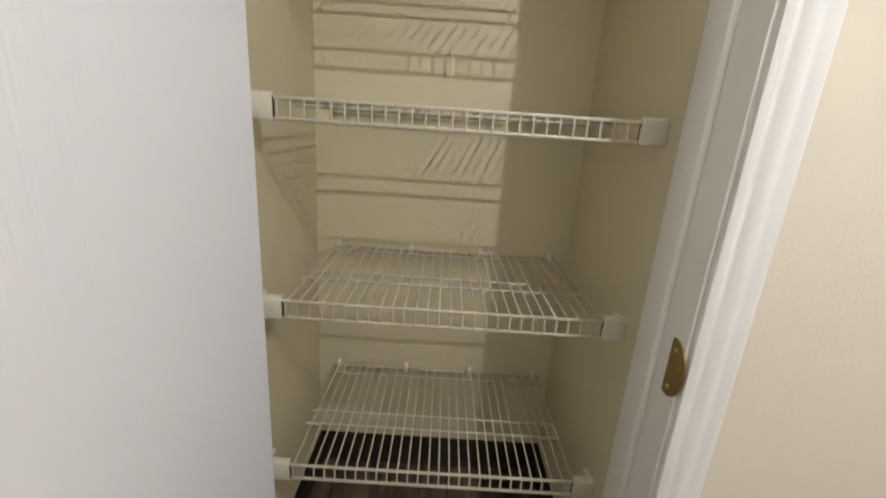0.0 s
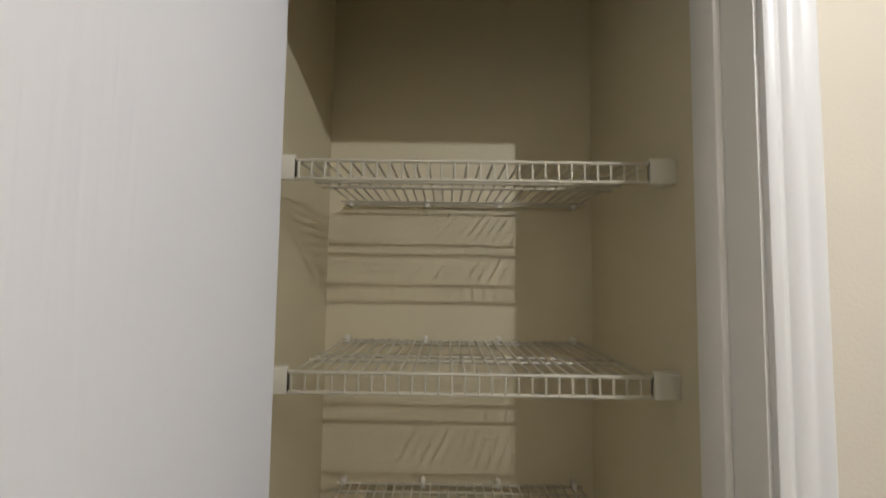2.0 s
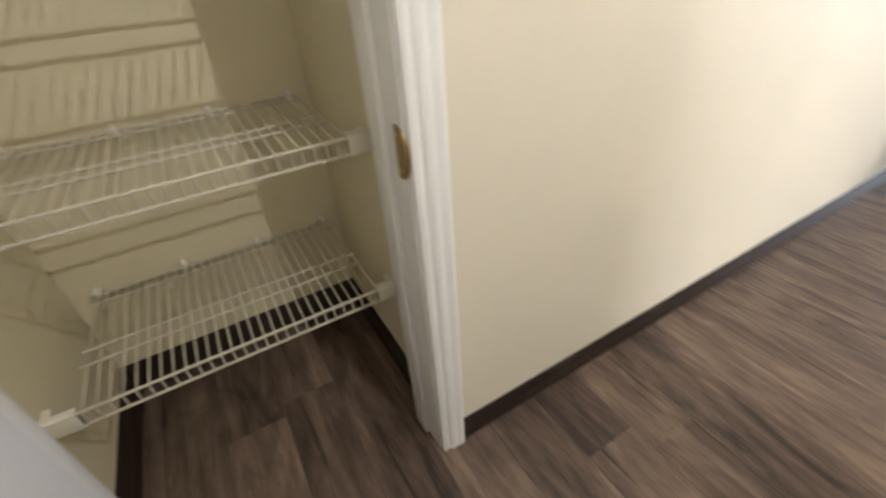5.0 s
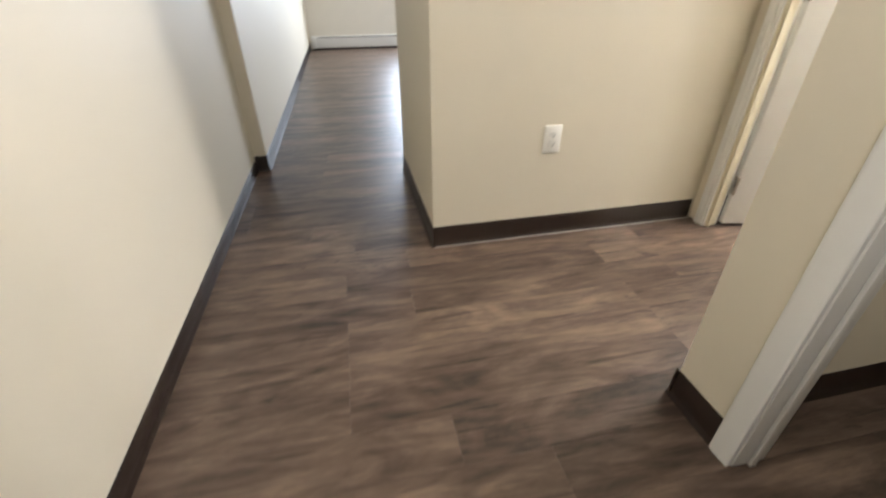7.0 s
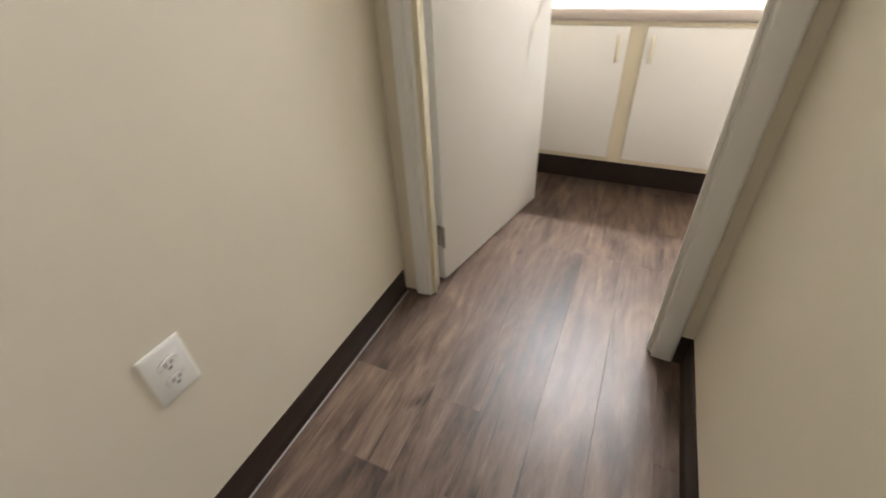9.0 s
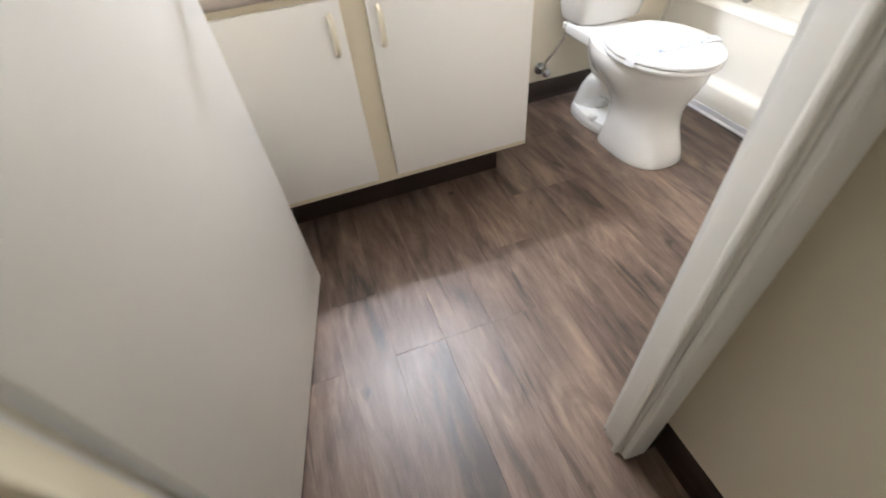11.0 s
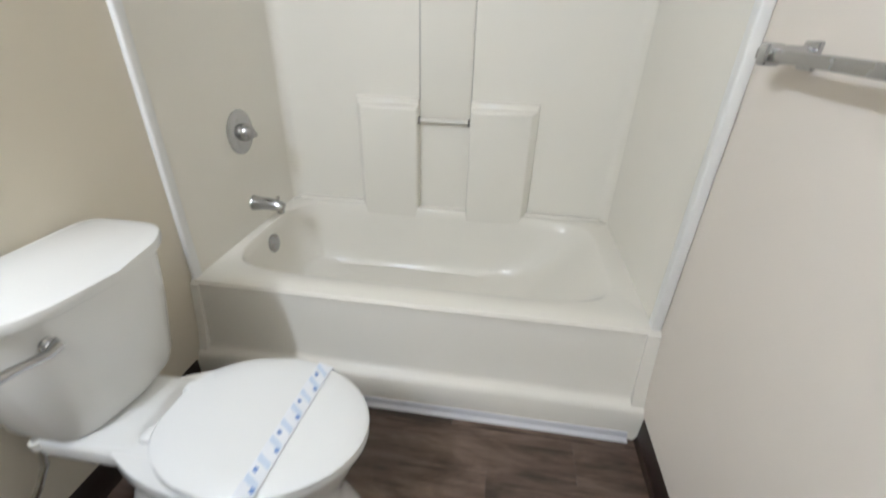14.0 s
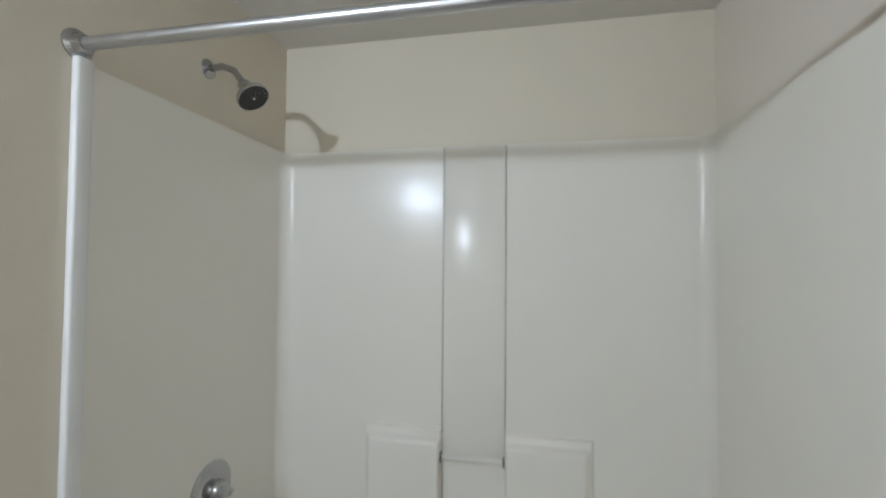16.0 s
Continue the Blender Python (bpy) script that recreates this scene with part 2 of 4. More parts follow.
def structure(name, bm, mat, label, category):
    return tagged(part(name, bm, mat), label, category, kind="structure")


def box(x0, x1, y0, y1, z0, z1, bevel=0.0, bm=None, seg=2):
    """A box, with rounded edges where bevel is given."""
    own = bmesh.new()
    bmesh.ops.create_cube(own, size=1, matrix=Matrix.Translation(((x0 + x1) / 2, (y0 + y1) / 2, (z0 + z1) / 2))
                          @ Matrix.Diagonal((abs(x1 - x0), abs(y1 - y0), abs(z1 - z0), 1)))
    if bevel:
        bmesh.ops.bevel(own, geom=list(own.edges), offset=bevel, segments=seg, profile=0.5, affect="EDGES")
    return own if bm is None else join(bm, own)


def join(bm, other):
    me = bpy.data.meshes.new("tmp")
    other.to_mesh(me)
    other.free()
    bm.from_mesh(me)
    bpy.data.meshes.remove(me)
    return bm


def boxes(*lists, bevel=0.0):
    bm = bmesh.new()
    for v in lists:
        box(*v, bevel=bevel, bm=bm)
    return bm


def tube(points, r, n=10, bm=None, cap=True):
    """A round rod along a line of points."""
    bm = bm or bmesh.new()
    pts = [Vector(p) for p in points]
    rings = []
    for i, p in enumerate(pts):
        d = (pts[min(i + 1, len(pts) - 1)] - pts[max(i - 1, 0)]).normalized()
        side = d.orthogonal().normalized() if i == 0 else (side - d * side.dot(d)).normalized()
        up = d.cross(side)
        rr = r[i] if isinstance(r, (list, tuple)) else r
        rings.append([bm.verts.new(p + rr * (math.cos(a) * side + math.sin(a) * up)) for a in [2 * math.pi * k / n for k in range(n)]])
    skin(bm, rings, cap)
    return bm


def skin(bm, rings, cap0=True, cap1=None):
    cap1 = cap0 if cap1 is None else cap1
    for a, b in zip(rings, rings[1:]):
        for k in range(len(a)):
            bm.faces.new((a[k], a[(k + 1) % len(a)], b[(k + 1) % len(a)], b[k]))
    if cap0:
        bm.faces.new(rings[0])
    if cap1:
        bm.faces.new(rings[-1])
    return bm


def loft(outlines, cap0=True, cap1=True, bm=None):
    bm = bm or bmesh.new()
    return skin(bm, [[bm.verts.new(p) for p in o] for o in outlines], cap0, cap1)


def oval(cx, cy, hx, hy, z, power=2.0, n=48, front=0.0):
    """A rounded outline at height z; front above 0 narrows it towards +y."""
    out = []
    for k in range(n):
        a = 2 * math.pi * k / n
        c, s = math.cos(a), math.sin(a)
        x = hx * math.copysign(abs(c) ** (2 / power), c)
        y = hy * math.copysign(abs(s) ** (2 / power), s)
        out.append((cx + x * (1 - front * (y / hy + 1) / 2), cy + y, z))
    return out


def extrude(profile, axis, a, b, bm=None):
    """A closed profile of (u, v), carried along an axis from a to b. x: (y, z); y: (x, z); z: (x, y)."""
    def place(u, v, w):
        return {"x": (w, u, v), "y": (u, w, v), "z": (u, v, w)}[axis]
    return loft([[place(u, v, a) for u, v in profile], [place(u, v, b) for u, v in profile]], bm=bm)


def lathe(profile, at, direction, n=24, bm=None):
    """A turned shape: profile of (distance along the direction, radius)."""
    d = Vector(direction).normalized()
    bm = bm or bmesh.new()
    side = d.orthogonal().normalized()
    up = d.cross(side)
    rings = []
    for h, r in profile:
        c = Vector(at) + d * h
        rings.append([bm.verts.new(c + max(r, 0.0004) * (math.cos(2 * math.pi * k / n) * side + math.sin(2 * math.pi * k / n) * up)) for k in range(n)])
    return skin(bm, rings)


# ---- the plan (metres) ----
H = 2.38                      # ceilings
HALL_S = -1.475               # hall's south face
VEST_W, VEST_E = 0.975, 1.955  # little lobby before the bathroom
DW0, DW1 = -2.375, -2.315     # wall with the bathroom door: south and north faces
BATH_S = -3.96                # bathroom's south face
TUB_BACK = -1.13
BD0, BD1 = 1.075, 1.842       # bathroom door opening
PD0, PD1 = -0.622, -0.008     # pantry opening
PX0, PX1, PY = -0.69, 0.026, 0.665
HEAD = 2.035
PHEAD = 1.838                 # the low pantry opening
CD0, CD1 = -0.02, 0.742       # hall closet opening

floor = structure("floor", box(-3.30, 9.4, -4.7, 0.95, -0.12, -0.0045), DARK, "dark subfloor under grey-brown vinyl planks", "floor")
structure("ceiling", box(-3.30, 9.4, -4.7, 0.95, H, H + 0.1), CEIL, "off-white textured ceiling", "ceiling")
# wall with the pantry, then its step towards the hall beyond
structure("wall_north", boxes((-3.30, PD0 - 0.02, 0, 0.115, 0, H), (PD1 + 0.02, 3.13, 0, 0.115, 0, H), (PD0 - 0.02, PD1 + 0.02, 0, 0.115, PHEAD + 0.02, H),
                              (3.13, 9.4, -0.075, 0.115, 0, H)), WALL, "cream painted wall with the pantry opening", "wall")
structure("wall_pantry", boxes((PX0 - 0.08, PX0, 0.115, PY + 0.08, 0, H), (PX1, PX1 + 0.08, 0.115, PY + 0.08, 0, H), (PX0, PX1, PY, PY + 0.08, 0, H)),
          CLOSET, "off-white painted walls inside the pantry", "wall")
structure("ceiling_pantry", box(PX0, PX1, 0.115, PY, 2.125, 2.16), CEIL, "low off-white pantry ceiling", "ceiling")
structure("wall_west", box(-3.30, -3.20, -4.7, 0.95, 0, H), WALL, "cream painted end wall", "wall")
# hall's south wall with the closet opening, and the lobby's west wall
structure("wall_south", boxes((-3.20, CD0 - 0.02, HALL_S - 0.1, HALL_S, 0, H), (CD1 + 0.02, VEST_W, HALL_S - 0.1, HALL_S, 0, H),
                              (CD0 - 0.02, CD1 + 0.02, HALL_S - 0.1, HALL_S, HEAD + 0.02, H)), WALL, "cream painted wall with a closet opening", "wall")
structure("wall_lobby", boxes((0.875, VEST_W, DW1, HALL_S - 0.1, 0, H)), WALL, "cream painted lobby wall", "wall")
structure("wall_closet", boxes((-0.30, 0.875, DW1, DW1 + 0.05, 0, H), (-0.35, -0.30, DW1, HALL_S - 0.1, 0, H)), WALL, "cream walls inside the hall closet", "wall")
# wall with the outlet, which turns the corner into the hall
structure("wall_outlet", boxes((VEST_E, VEST_E + 0.11, -4.7, -0.945, 0, H), (VEST_E + 0.11, 2.95, -1.055, -0.945, 0, H), (2.85, 2.95, -4.7, -1.055, 0, H)),
          WALL, "cream painted wall with an outlet, turning a corner", "wall")
DM = DW0 + 0.03
for name, y0, y1, mat, label in (("wall_bath_north", DW0, DM, BATHWALL, "pale painted bathroom wall with the door"), ("wall_lobby_south", DM, DW1, WALL, "cream painted lobby wall with the bathroom door")):
    structure(name, boxes((-1.30, BD0 - 0.02, y0, y1, 0, H), (BD1 + 0.02, VEST_E, y0, y1, 0, H), (BD0 - 0.02, BD1 + 0.02, y0, y1, HEAD + 0.02, H)), mat, label, "wall")
# darker cream than the north wall: the dim grazing light is put into the colour
structure("wall_bath_south", box(-1.30, VEST_E, BATH_S - 0.1, BATH_S, 0, H), WALL, "bathroom wall, toned to cream for the grazing light on it", "wall")
structure("wall_bath_west", box(-1.30, TUB_BACK, BATH_S, DW0, 0, H), WALL, "cream painted wall behind the bathtub", "wall")
# living room at the end of the hall, with a wide window in its far wall
structure("wall_living", boxes((9.15, 9.4, -4.7, -3.8, 0, H), (9.15, 9.4, -1.5, -0.075, 0, H), (9.15, 9.4, -3.8, -1.5, 0, 0.82), (9.15, 9.4, -3.8, -1.5, 2.18, H),
                               (2.95, 9.15, -4.6, -4.45, 0, H)), PATCH, "white painted living room walls around a wide window", "wall")
window = thing("window_1", 9.22, -2.65, 0.82, "wide white-framed living room window above the heater", "window", kind="structure")
part("window_frame", boxes((9.20, 9.25, -3.8, -1.5, 0.82, 0.87), (9.20, 9.25, -3.8, -1.5, 2.13, 2.18), (9.20, 9.25, -3.8, -3.75, 0.87, 2.13),
                           (9.20, 9.25, -1.55, -1.5, 0.87, 2.13), (9.20, 9.25, -2.68, -2.62, 0.87, 2.13), bevel=0.004), TRIM, window)
fix(window)
# filler patches on the wall by the pantry
for i, (px, pz, w, h) in enumerate(((0.215, 1.30, 0.05, 0.16),)):
    bm = loft([oval(px, pz, w, h, 0, 3.2, 24)], False, True)
    for v in bm.verts:
        v.co = (v.co.x + 0.004 * math.sin(v.co.y * 43), -0.0008, v.co.y)
    structure("trim", bm, PATCH, "pale filler patch on the cream wall", "wall patch")

# ---- vinyl base along the walls ----


def cove(h=0.100, toe=0.013, depth=0.0035):
    """The base's section: (out from the wall, up)."""
    return [(0, 0), (toe, 0), (toe - 0.001, 0.004), (0.5 * toe, 0.012), (depth + 0.001, 0.025), (depth, h - 0.004), (0.001, h), (0, h)]


def base_run(x0, y0, x1, y1, nx, ny, h=0.100, toe=0.013):
    """A run of base along a wall from one end to the other; nx, ny points into the room."""
    prof = cove(h, toe)
    out = [[(x + nx * u, y + ny * u, v) for u, v in prof] for x, y in ((x0, y0), (x1, y1))]
    structure("baseboard", loft(out), BASE, "dark brown vinyl cove base along the wall", "baseboard")


def glint_run(x0, y0, x1, y1, nx, ny):
    """A thin grey strip where the base meets the floor, added as its toe's highlight."""
    prof = [(0.011, 0.0), (0.016, 0.0), (0.0155, 0.002), (0.0125, 0.004), (0.011, 0.004)]
    structure("trim", loft([[(x + nx * u, y + ny * u, v) for u, v in prof] for x, y in ((x0, y0), (x1, y1))]), TOE_GLINT, "thin grey strip standing for the highlight on the base's toe", "trim")


base_run(0.062, 0, 3.13, 0, 0, -1, 0.076, 0.009)
glint_run(VEST_E, DW1 + 0.02, VEST_E, -0.95, -1, 0)

base_run(-3.20, 0, PD0 - 0.08, 0, 0, -1)
base_run(3.13, 0, 3.13, -0.075, -1, 0)
base_run(3.117, -0.075, 9.15, -0.075, 0, -1)
base_run(PX0, PY, PX1, PY, 0, -1)
base_run(PX0, 0.12, PX0, PY, 1, 0)
base_run(PX1, 0.12, PX1, PY, -1, 0)
base_run(-3.20, HALL_S, CD0 - 0.075, HALL_S, 0, 1)
base_run(CD1 + 0.066, HALL_S, VEST_W + 0.012, HALL_S, 0, 1)
base_run(VEST_W, DW1, VEST_W, HALL_S + 0.012, 1, 0)
base_run(VEST_W, DW1, BD0 - 0.062, DW1, 0, 1)
base_run(VEST_E, DW1 + 0.017, VEST_E, -0.945, -1, 0)
base_run(VEST_E - 0.012, -0.945, 2.95, -0.945, 0, 1)
base_run(2.95, -4.45, 2.95, -0.945, 1, 0)
base_run(0.875, DW1 + 0.05, 0.875, HALL_S - 0.1, -1, 0)
base_run(-0.30, DW1 + 0.05, 0.875, DW1 + 0.05, 0, 1)
base_run(-0.215, DW0, BD0 - 0.062, DW0, 0, -1)
base_run(-0.215, BATH_S, 0.86, BATH_S, 0, 1)
base_run(BD1 + 0.07, DW0, VEST_E, DW0, 0, -1)
base_run(VEST_E, DW0, VEST_E, -3.40, -1, 0)

# ---- door frames ----


def casing_profile(w=0.060, t=0.016, plain=False):
    """Casing, moulded or plain with eased edges: (across from the opening's edge, out from the wall)."""
    if plain:
        return [(0, 0), (0, 0.010), (0.002, 0.0125), (0.006, 0.0138), (0.025, 0.0152), (w - 0.010, t), (w - 0.004, t - 0.001), (w, t - 0.005), (w, 0)]
    return [(0, 0), (0, 0.009), (0.003, 0.011), (0.010, 0.0118), (0.013, 0.0098), (0.017, 0.0098), (0.021, 0.0138), (0.032, t), (0.036, 0.0146),
            (0.041, 0.0146), (0.045, t), (w - 0.004, t), (w, t - 0.004), (w, 0)]


def casing(frame_thing, x0, x1, y, out, head, plain=(), w=0.060):
    """Casing on one face of a wall along x, at the opening from x0 to x1; out is +1 or -1 in y."""
    prof = casing_profile(w)
    for x, s in ((x0 - 0.004, -1), (x1 + 0.004, 1)):
        prof = casing_profile(w, plain=s in plain)
        pr = [(x + s * u, y + out * v) for u, v in prof]
        part("casing", extrude(pr, "z", 0, head + 0.004 + w), TRIM, frame_thing)
    pr = [(y + out * v, head + 0.0045 + u) for u, v in prof]
    part("casing", extrude(pr, "x", x0 - 0.003, x1 + 0.003), TRIM, frame_thing)


def jamb(frame_thing, x0, x1, y0, y1, head, stop0, stop1, mat, mat1=None):
    """Boards that line an opening, with the stops that the door closes against."""
    part("jamb", box(x0 - 0.018, x0, y0, y1, 0, head, 0.0015), mat, frame_thing)
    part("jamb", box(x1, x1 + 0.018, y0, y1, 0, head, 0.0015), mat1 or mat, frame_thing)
    part("jamb", box(x0 - 0.018, x1 + 0.018, y0, y1, head, head + 0.018, 0.0015), mat, frame_thing)
    part("stop", box(x0, x0 + 0.011, stop0, stop1, 0, head, 0.003), mat, frame_thing)
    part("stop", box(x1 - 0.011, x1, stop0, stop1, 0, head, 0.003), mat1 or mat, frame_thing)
    part("stop", box(x0 + 0.011, x1 - 0.011, stop0, stop1, head - 0.011, head, 0.003), mat, frame_thing)


pantry_frame = thing("door_frame", (PD0 + PD1) / 2, 0.05, 0, "white moulded door frame of the pantry with a brass strike", "door frame", kind="structure")
jamb(pantry_frame, PD0, PD1, 0.001, 0.114, PHEAD, 0.058, 0.112, JAMB)
casing(pantry_frame, PD0, PD1, 0, -1, PHEAD)
part("strike_plate", extrude([(0.030, 0.750), (0.030, 0.834)] + [(0.020 - 0.030 * math.cos(a), 0.792 + 0.042 * math.sin(a)) for a in [math.pi / 2 - math.pi * k / 14 for k in range(15)]], "x", PD1 - 0.0024, PD1 + 0.0002), DULLBRASS,
     pantry_frame, "worn dark brass strike plate")
for z in (0.764, 0.820):
    part("screw", lathe([(0, 0.0040), (0.0008, 0.0036), (0.0012, 0.002)], (PD1 - 0.0024, 0.018, z), (-1, 0, 0), 10), BRASS, pantry_frame)
fix(pantry_frame)

closet_frame = thing("door_frame", (CD0 + CD1) / 2, HALL_S - 0.05, 0, "white moulded frame of the hall closet", "door frame", kind="structure")
jamb(closet_frame, CD0, CD1, HALL_S - 0.099, HALL_S - 0.001, HEAD, HALL_S - 0.065, HALL_S - 0.045, TRIM)
casing(closet_frame, CD0, CD1, HALL_S, 1, HEAD, (1,))
fix(closet_frame)

bath_frame = thing("door_frame", (BD0 + BD1) / 2, DW1, 0, "white moulded frame of the bathroom door", "door frame", kind="structure")
jamb(bath_frame, BD0, BD1, DW0 + 0.001, DW1 - 0.001, HEAD, DW0 + 0.040, DW1 - 0.006, JAMB, JAMB_SHADED)
casing(bath_frame, BD0, BD1, DW1, 1, HEAD, (-1,))
casing(bath_frame, BD0, BD1, DW0, -1, HEAD)
fix(bath_frame)

# ---- doors ----


def leaf(name, label, hinge, angle, width, mat, side, knob_z=None, hinges=(), head=HEAD):
    """A flush door at its hinge point, turned by angle. The leaf runs along its own x; side: which way its thickness goes in y."""
    d = thing(name, 0, 0, 0, label, "door")
    y0, y1 = sorted((0, side * 0.035))
    part("leaf", box(0, width, y0, y1, 0.012, head - 0.004, 0.002), mat, d)
    for z in hinges:
        bm = tube([(-0.004, -side * 0.004, z), (-0.004, -side * 0.004, z + 0.088)], 0.0055, 10)
        box(0.0, 0.0015, y0 + 0.002, y1 - 0.004, z, z + 0.088, bm=bm)
        part("hinge", bm, BRONZE, d, "tarnished metal hinge")
    if knob_z:
        for s, y in ((-side, 0), (side, side * 0.035)):
            k = part("knob", lathe([(0, 0.031), (0.004, 0.032), (0.007, 0.024), (0.010, 0.012), (0.026, 0.011), (0.032, 0.019), (0.041, 0.0265), (0.050, 0.0265),
                                    (0.057, 0.021), (0.060, 0.010), (0.0605, 0.001)], (width - 0.065, y, knob_z), (0, s, 0)), BRASS, d, "polished brass knob")
        part("latch", boxes((width - 0.0004, width + 0.0012, y0 + 0.005, y1 - 0.005, knob_z - 0.028, knob_z + 0.028), (width, width + 0.008, y0 + 0.011, y1 - 0.011, knob_z - 0.012, knob_z + 0.012)),
             BRASS, d)
    bpy.context.view_layer.update()
    d.matrix_world = pose(*hinge, 0, 0, angle)
    return d


leaf("pantry_door", "white grain-embossed pantry door standing open", (-0.553, -0.020, 0), 270 - 7, 0.60, DOOR, -1, 0.80, head=PHEAD)
leaf("bathroom_door", "white flush bathroom door with a brass knob standing open", (1.828, -2.40, 0), 258.2, 0.785, DOOR2, 1, 0.935, (0.17, 0.98, 1.76))

# ---- lamps' fittings ----
lamp = thing("ceiling_lamp", HALL_LAMP[0], HALL_LAMP[1], H, "white ceiling lamp holder in the hall", "ceiling lamp")
part("base", lathe([(0, 0.07), (0.008, 0.07), (0.02, 0.05), (0.026, 0.012), (0.20, 0.011), (0.205, 0.022), (0.245, 0.020)], (HALL_LAMP[0], HALL_LAMP[1], H), (0, 0, -1)), CLIP, lamp)
fix(lamp)
bar = thing("vanity_light", 1.315, BATH_S, 2.12, "white enamel light bar with sockets above the vanity mirror", "wall lamp")
part("backplate", box(0.93, 1.70, BATH_S, BATH_S + 0.018, 2.06, 2.18, 0.005), HEATER, bar)
for bx in (1.03, 1.22, 1.41, 1.60):
    part("socket", lathe([(0, 0.026), (0.003, 0.026), (0.006, 0.020), (0.008, 0.016)], (bx, BATH_S + 0.018, 2.12), (0, 1, 0)), CHROME, bar)
fix(bar)

# ---- pantry: wire shelves ----
FRONT, BACK = 0.238, PY - 0.018
WX0, WX1, PITCH = -0.630, -0.022, 0.0225


def wire_shelf():
    s = thing("wire_shelf", 0, 0, 0, "white coated wire shelf clipped to the pantry walls", "shelf", "pantry shelves")
    first = None
    count = int((WX1 - WX0) / PITCH) + 1
    for i in range(count):
        x = WX0 + 0.004 + i * PITCH
        if first is None:
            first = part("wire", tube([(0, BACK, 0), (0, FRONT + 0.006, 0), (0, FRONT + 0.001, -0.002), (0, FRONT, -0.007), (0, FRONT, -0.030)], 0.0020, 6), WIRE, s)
            w = first
        else:
            w = new("wire", first.data)
            w.parent = s
        w.location.x = x
    depth = BACK - FRONT
    for y, z, r in ((BACK, -0.005, 0.0038), (BACK - 0.10 * depth, -0.005, 0.0030), (FRONT + 0.47 * depth, -0.005, 0.0035), (FRONT + 0.35 * depth, -0.005, 0.0035),
                    (FRONT + 0.003, 0.002, 0.0033), (FRONT + 0.002, -0.031, 0.0033)):
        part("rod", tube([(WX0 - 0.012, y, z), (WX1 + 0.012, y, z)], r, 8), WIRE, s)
    for x0, x1 in ((PX0, WX0 - 0.003), (WX1 + 0.003, PX1)):
        bm = box(x0, x1, FRONT - 0.004, FRONT + 0.009, -0.034, 0.009, 0.003)
        box(x0 if x0 == PX0 else x1 - 0.012, x0 + 0.012 if x0 == PX0 else x1, FRONT + 0.009, FRONT + 0.045, -0.030, 0.004, bm=bm)
        box(x0, x1, FRONT + 0.002, FRONT + 0.012, 0.009, 0.0115, bm=bm)
        b = part("end_bracket", bm, CLIP_SHADED, s)
        inner = x1 - 0.0004 if x0 == PX0 else x0 - 0.0012
        part("slot", box(inner, inner + 0.0016, FRONT - 0.001, FRONT + 0.006, -0.030, 0.004), DARK, b)
    for x in (-0.626, -0.421, -0.226, -0.03):
        bm = box(x - 0.006, x + 0.006, BACK - 0.006, PY, -0.012, 0.008, 0.002)
        tube([(x, PY, 0.004), (x, BACK - 0.004, 0.004)], 0.005, 8, bm)
        part("wall_clip", bm, CLIP, s)
    return s


shelf = wire_shelf()
shelf.location.z = 1.480
for z in (1.116, 0.750, 0.366):
    copy_thing(shelf, Matrix.Translation((0, 0, z)))

# ---- hall: outlet and far heater ----


def outlet(x, y, z):
    o = thing("outlet", x, y, z, "white duplex power outlet on the cream wall", "outlet")
    w, h = 0.040, 0.061
    part("cover_plate", loft([[(x, y - w, z - h), (x, y + w, z - h), (x, y + w, z + h), (x, y - w, z + h)],
                              [(x - 0.003, y - w, z - h), (x - 0.003, y + w, z - h), (x - 0.003, y + w, z + h), (x - 0.003, y - w, z + h)],
                              [(x - 0.0065, y - w + 0.006, z - h + 0.006), (x - 0.0065, y + w - 0.006, z - h + 0.006), (x - 0.0065, y + w - 0.006, z + h - 0.006),
                               (x - 0.0065, y - w + 0.006, z + h - 0.006)]]), PLATE, o)
    for dz in (-0.0195, 0.0195):
        ring = [(x - 0.006, y + 0.017 * math.cos(a), z + dz + 0.0145 * max(-0.85, min(0.85, math.sin(a)))) for a in [2 * math.pi * k / 24 for k in range(24)]]
        r = part("receptacle", loft([ring, [(p[0] - 0.003, p[1], p[2]) for p in ring]]), PLATE, o)
        # a flat grey ring painted in as the shade of the gap round the receptacle
        part("gap", loft([[(x - 0.0060, y + (p[1] - y) * 1.07, z + dz + (p[2] - z - dz) * 1.08) for p in ring], [(x - 0.0068, y + (p[1] - y) * 1.07, z + dz + (p[2] - z - dz) * 1.08) for p in ring]]), GREY, r)
        for dy, hh in ((0.0062, 0.0050), (-0.0062, 0.0042)):
            part("slot", box(x - 0.0094, x - 0.0088, y + dy - 0.0016, y + dy + 0.0016, z + dz + 0.002 - hh, z + dz + 0.002 + hh), DARK, r)
        part("slot", lathe([(0, 0.0032), (0.0006, 0.0032)], (x - 0.0089, y, z + dz - 0.0082), (-1, 0, 0), 10), DARK, r)
    part("screw", lathe([(0, 0.0035), (0.0012, 0.0034), (0.0016, 0.002)], (x - 0.0062, y, z), (-1, 0, 0), 12), CLIP, o)
    return fix(o)


outlet(VEST_E, -1.474, 0.472)

heater = thing("baseboard_heater", 9.15, -1.6, 0, "long white baseboard heater along the far wall", "heater")
part("cover", extrude([(9.15, 0.03), (9.09, 0.03), (9.085, 0.06), (9.085, 0.196), (9.10, 0.214), (9.15, 0.222)], "y", -3.2, -0.20), HEATER, heater)
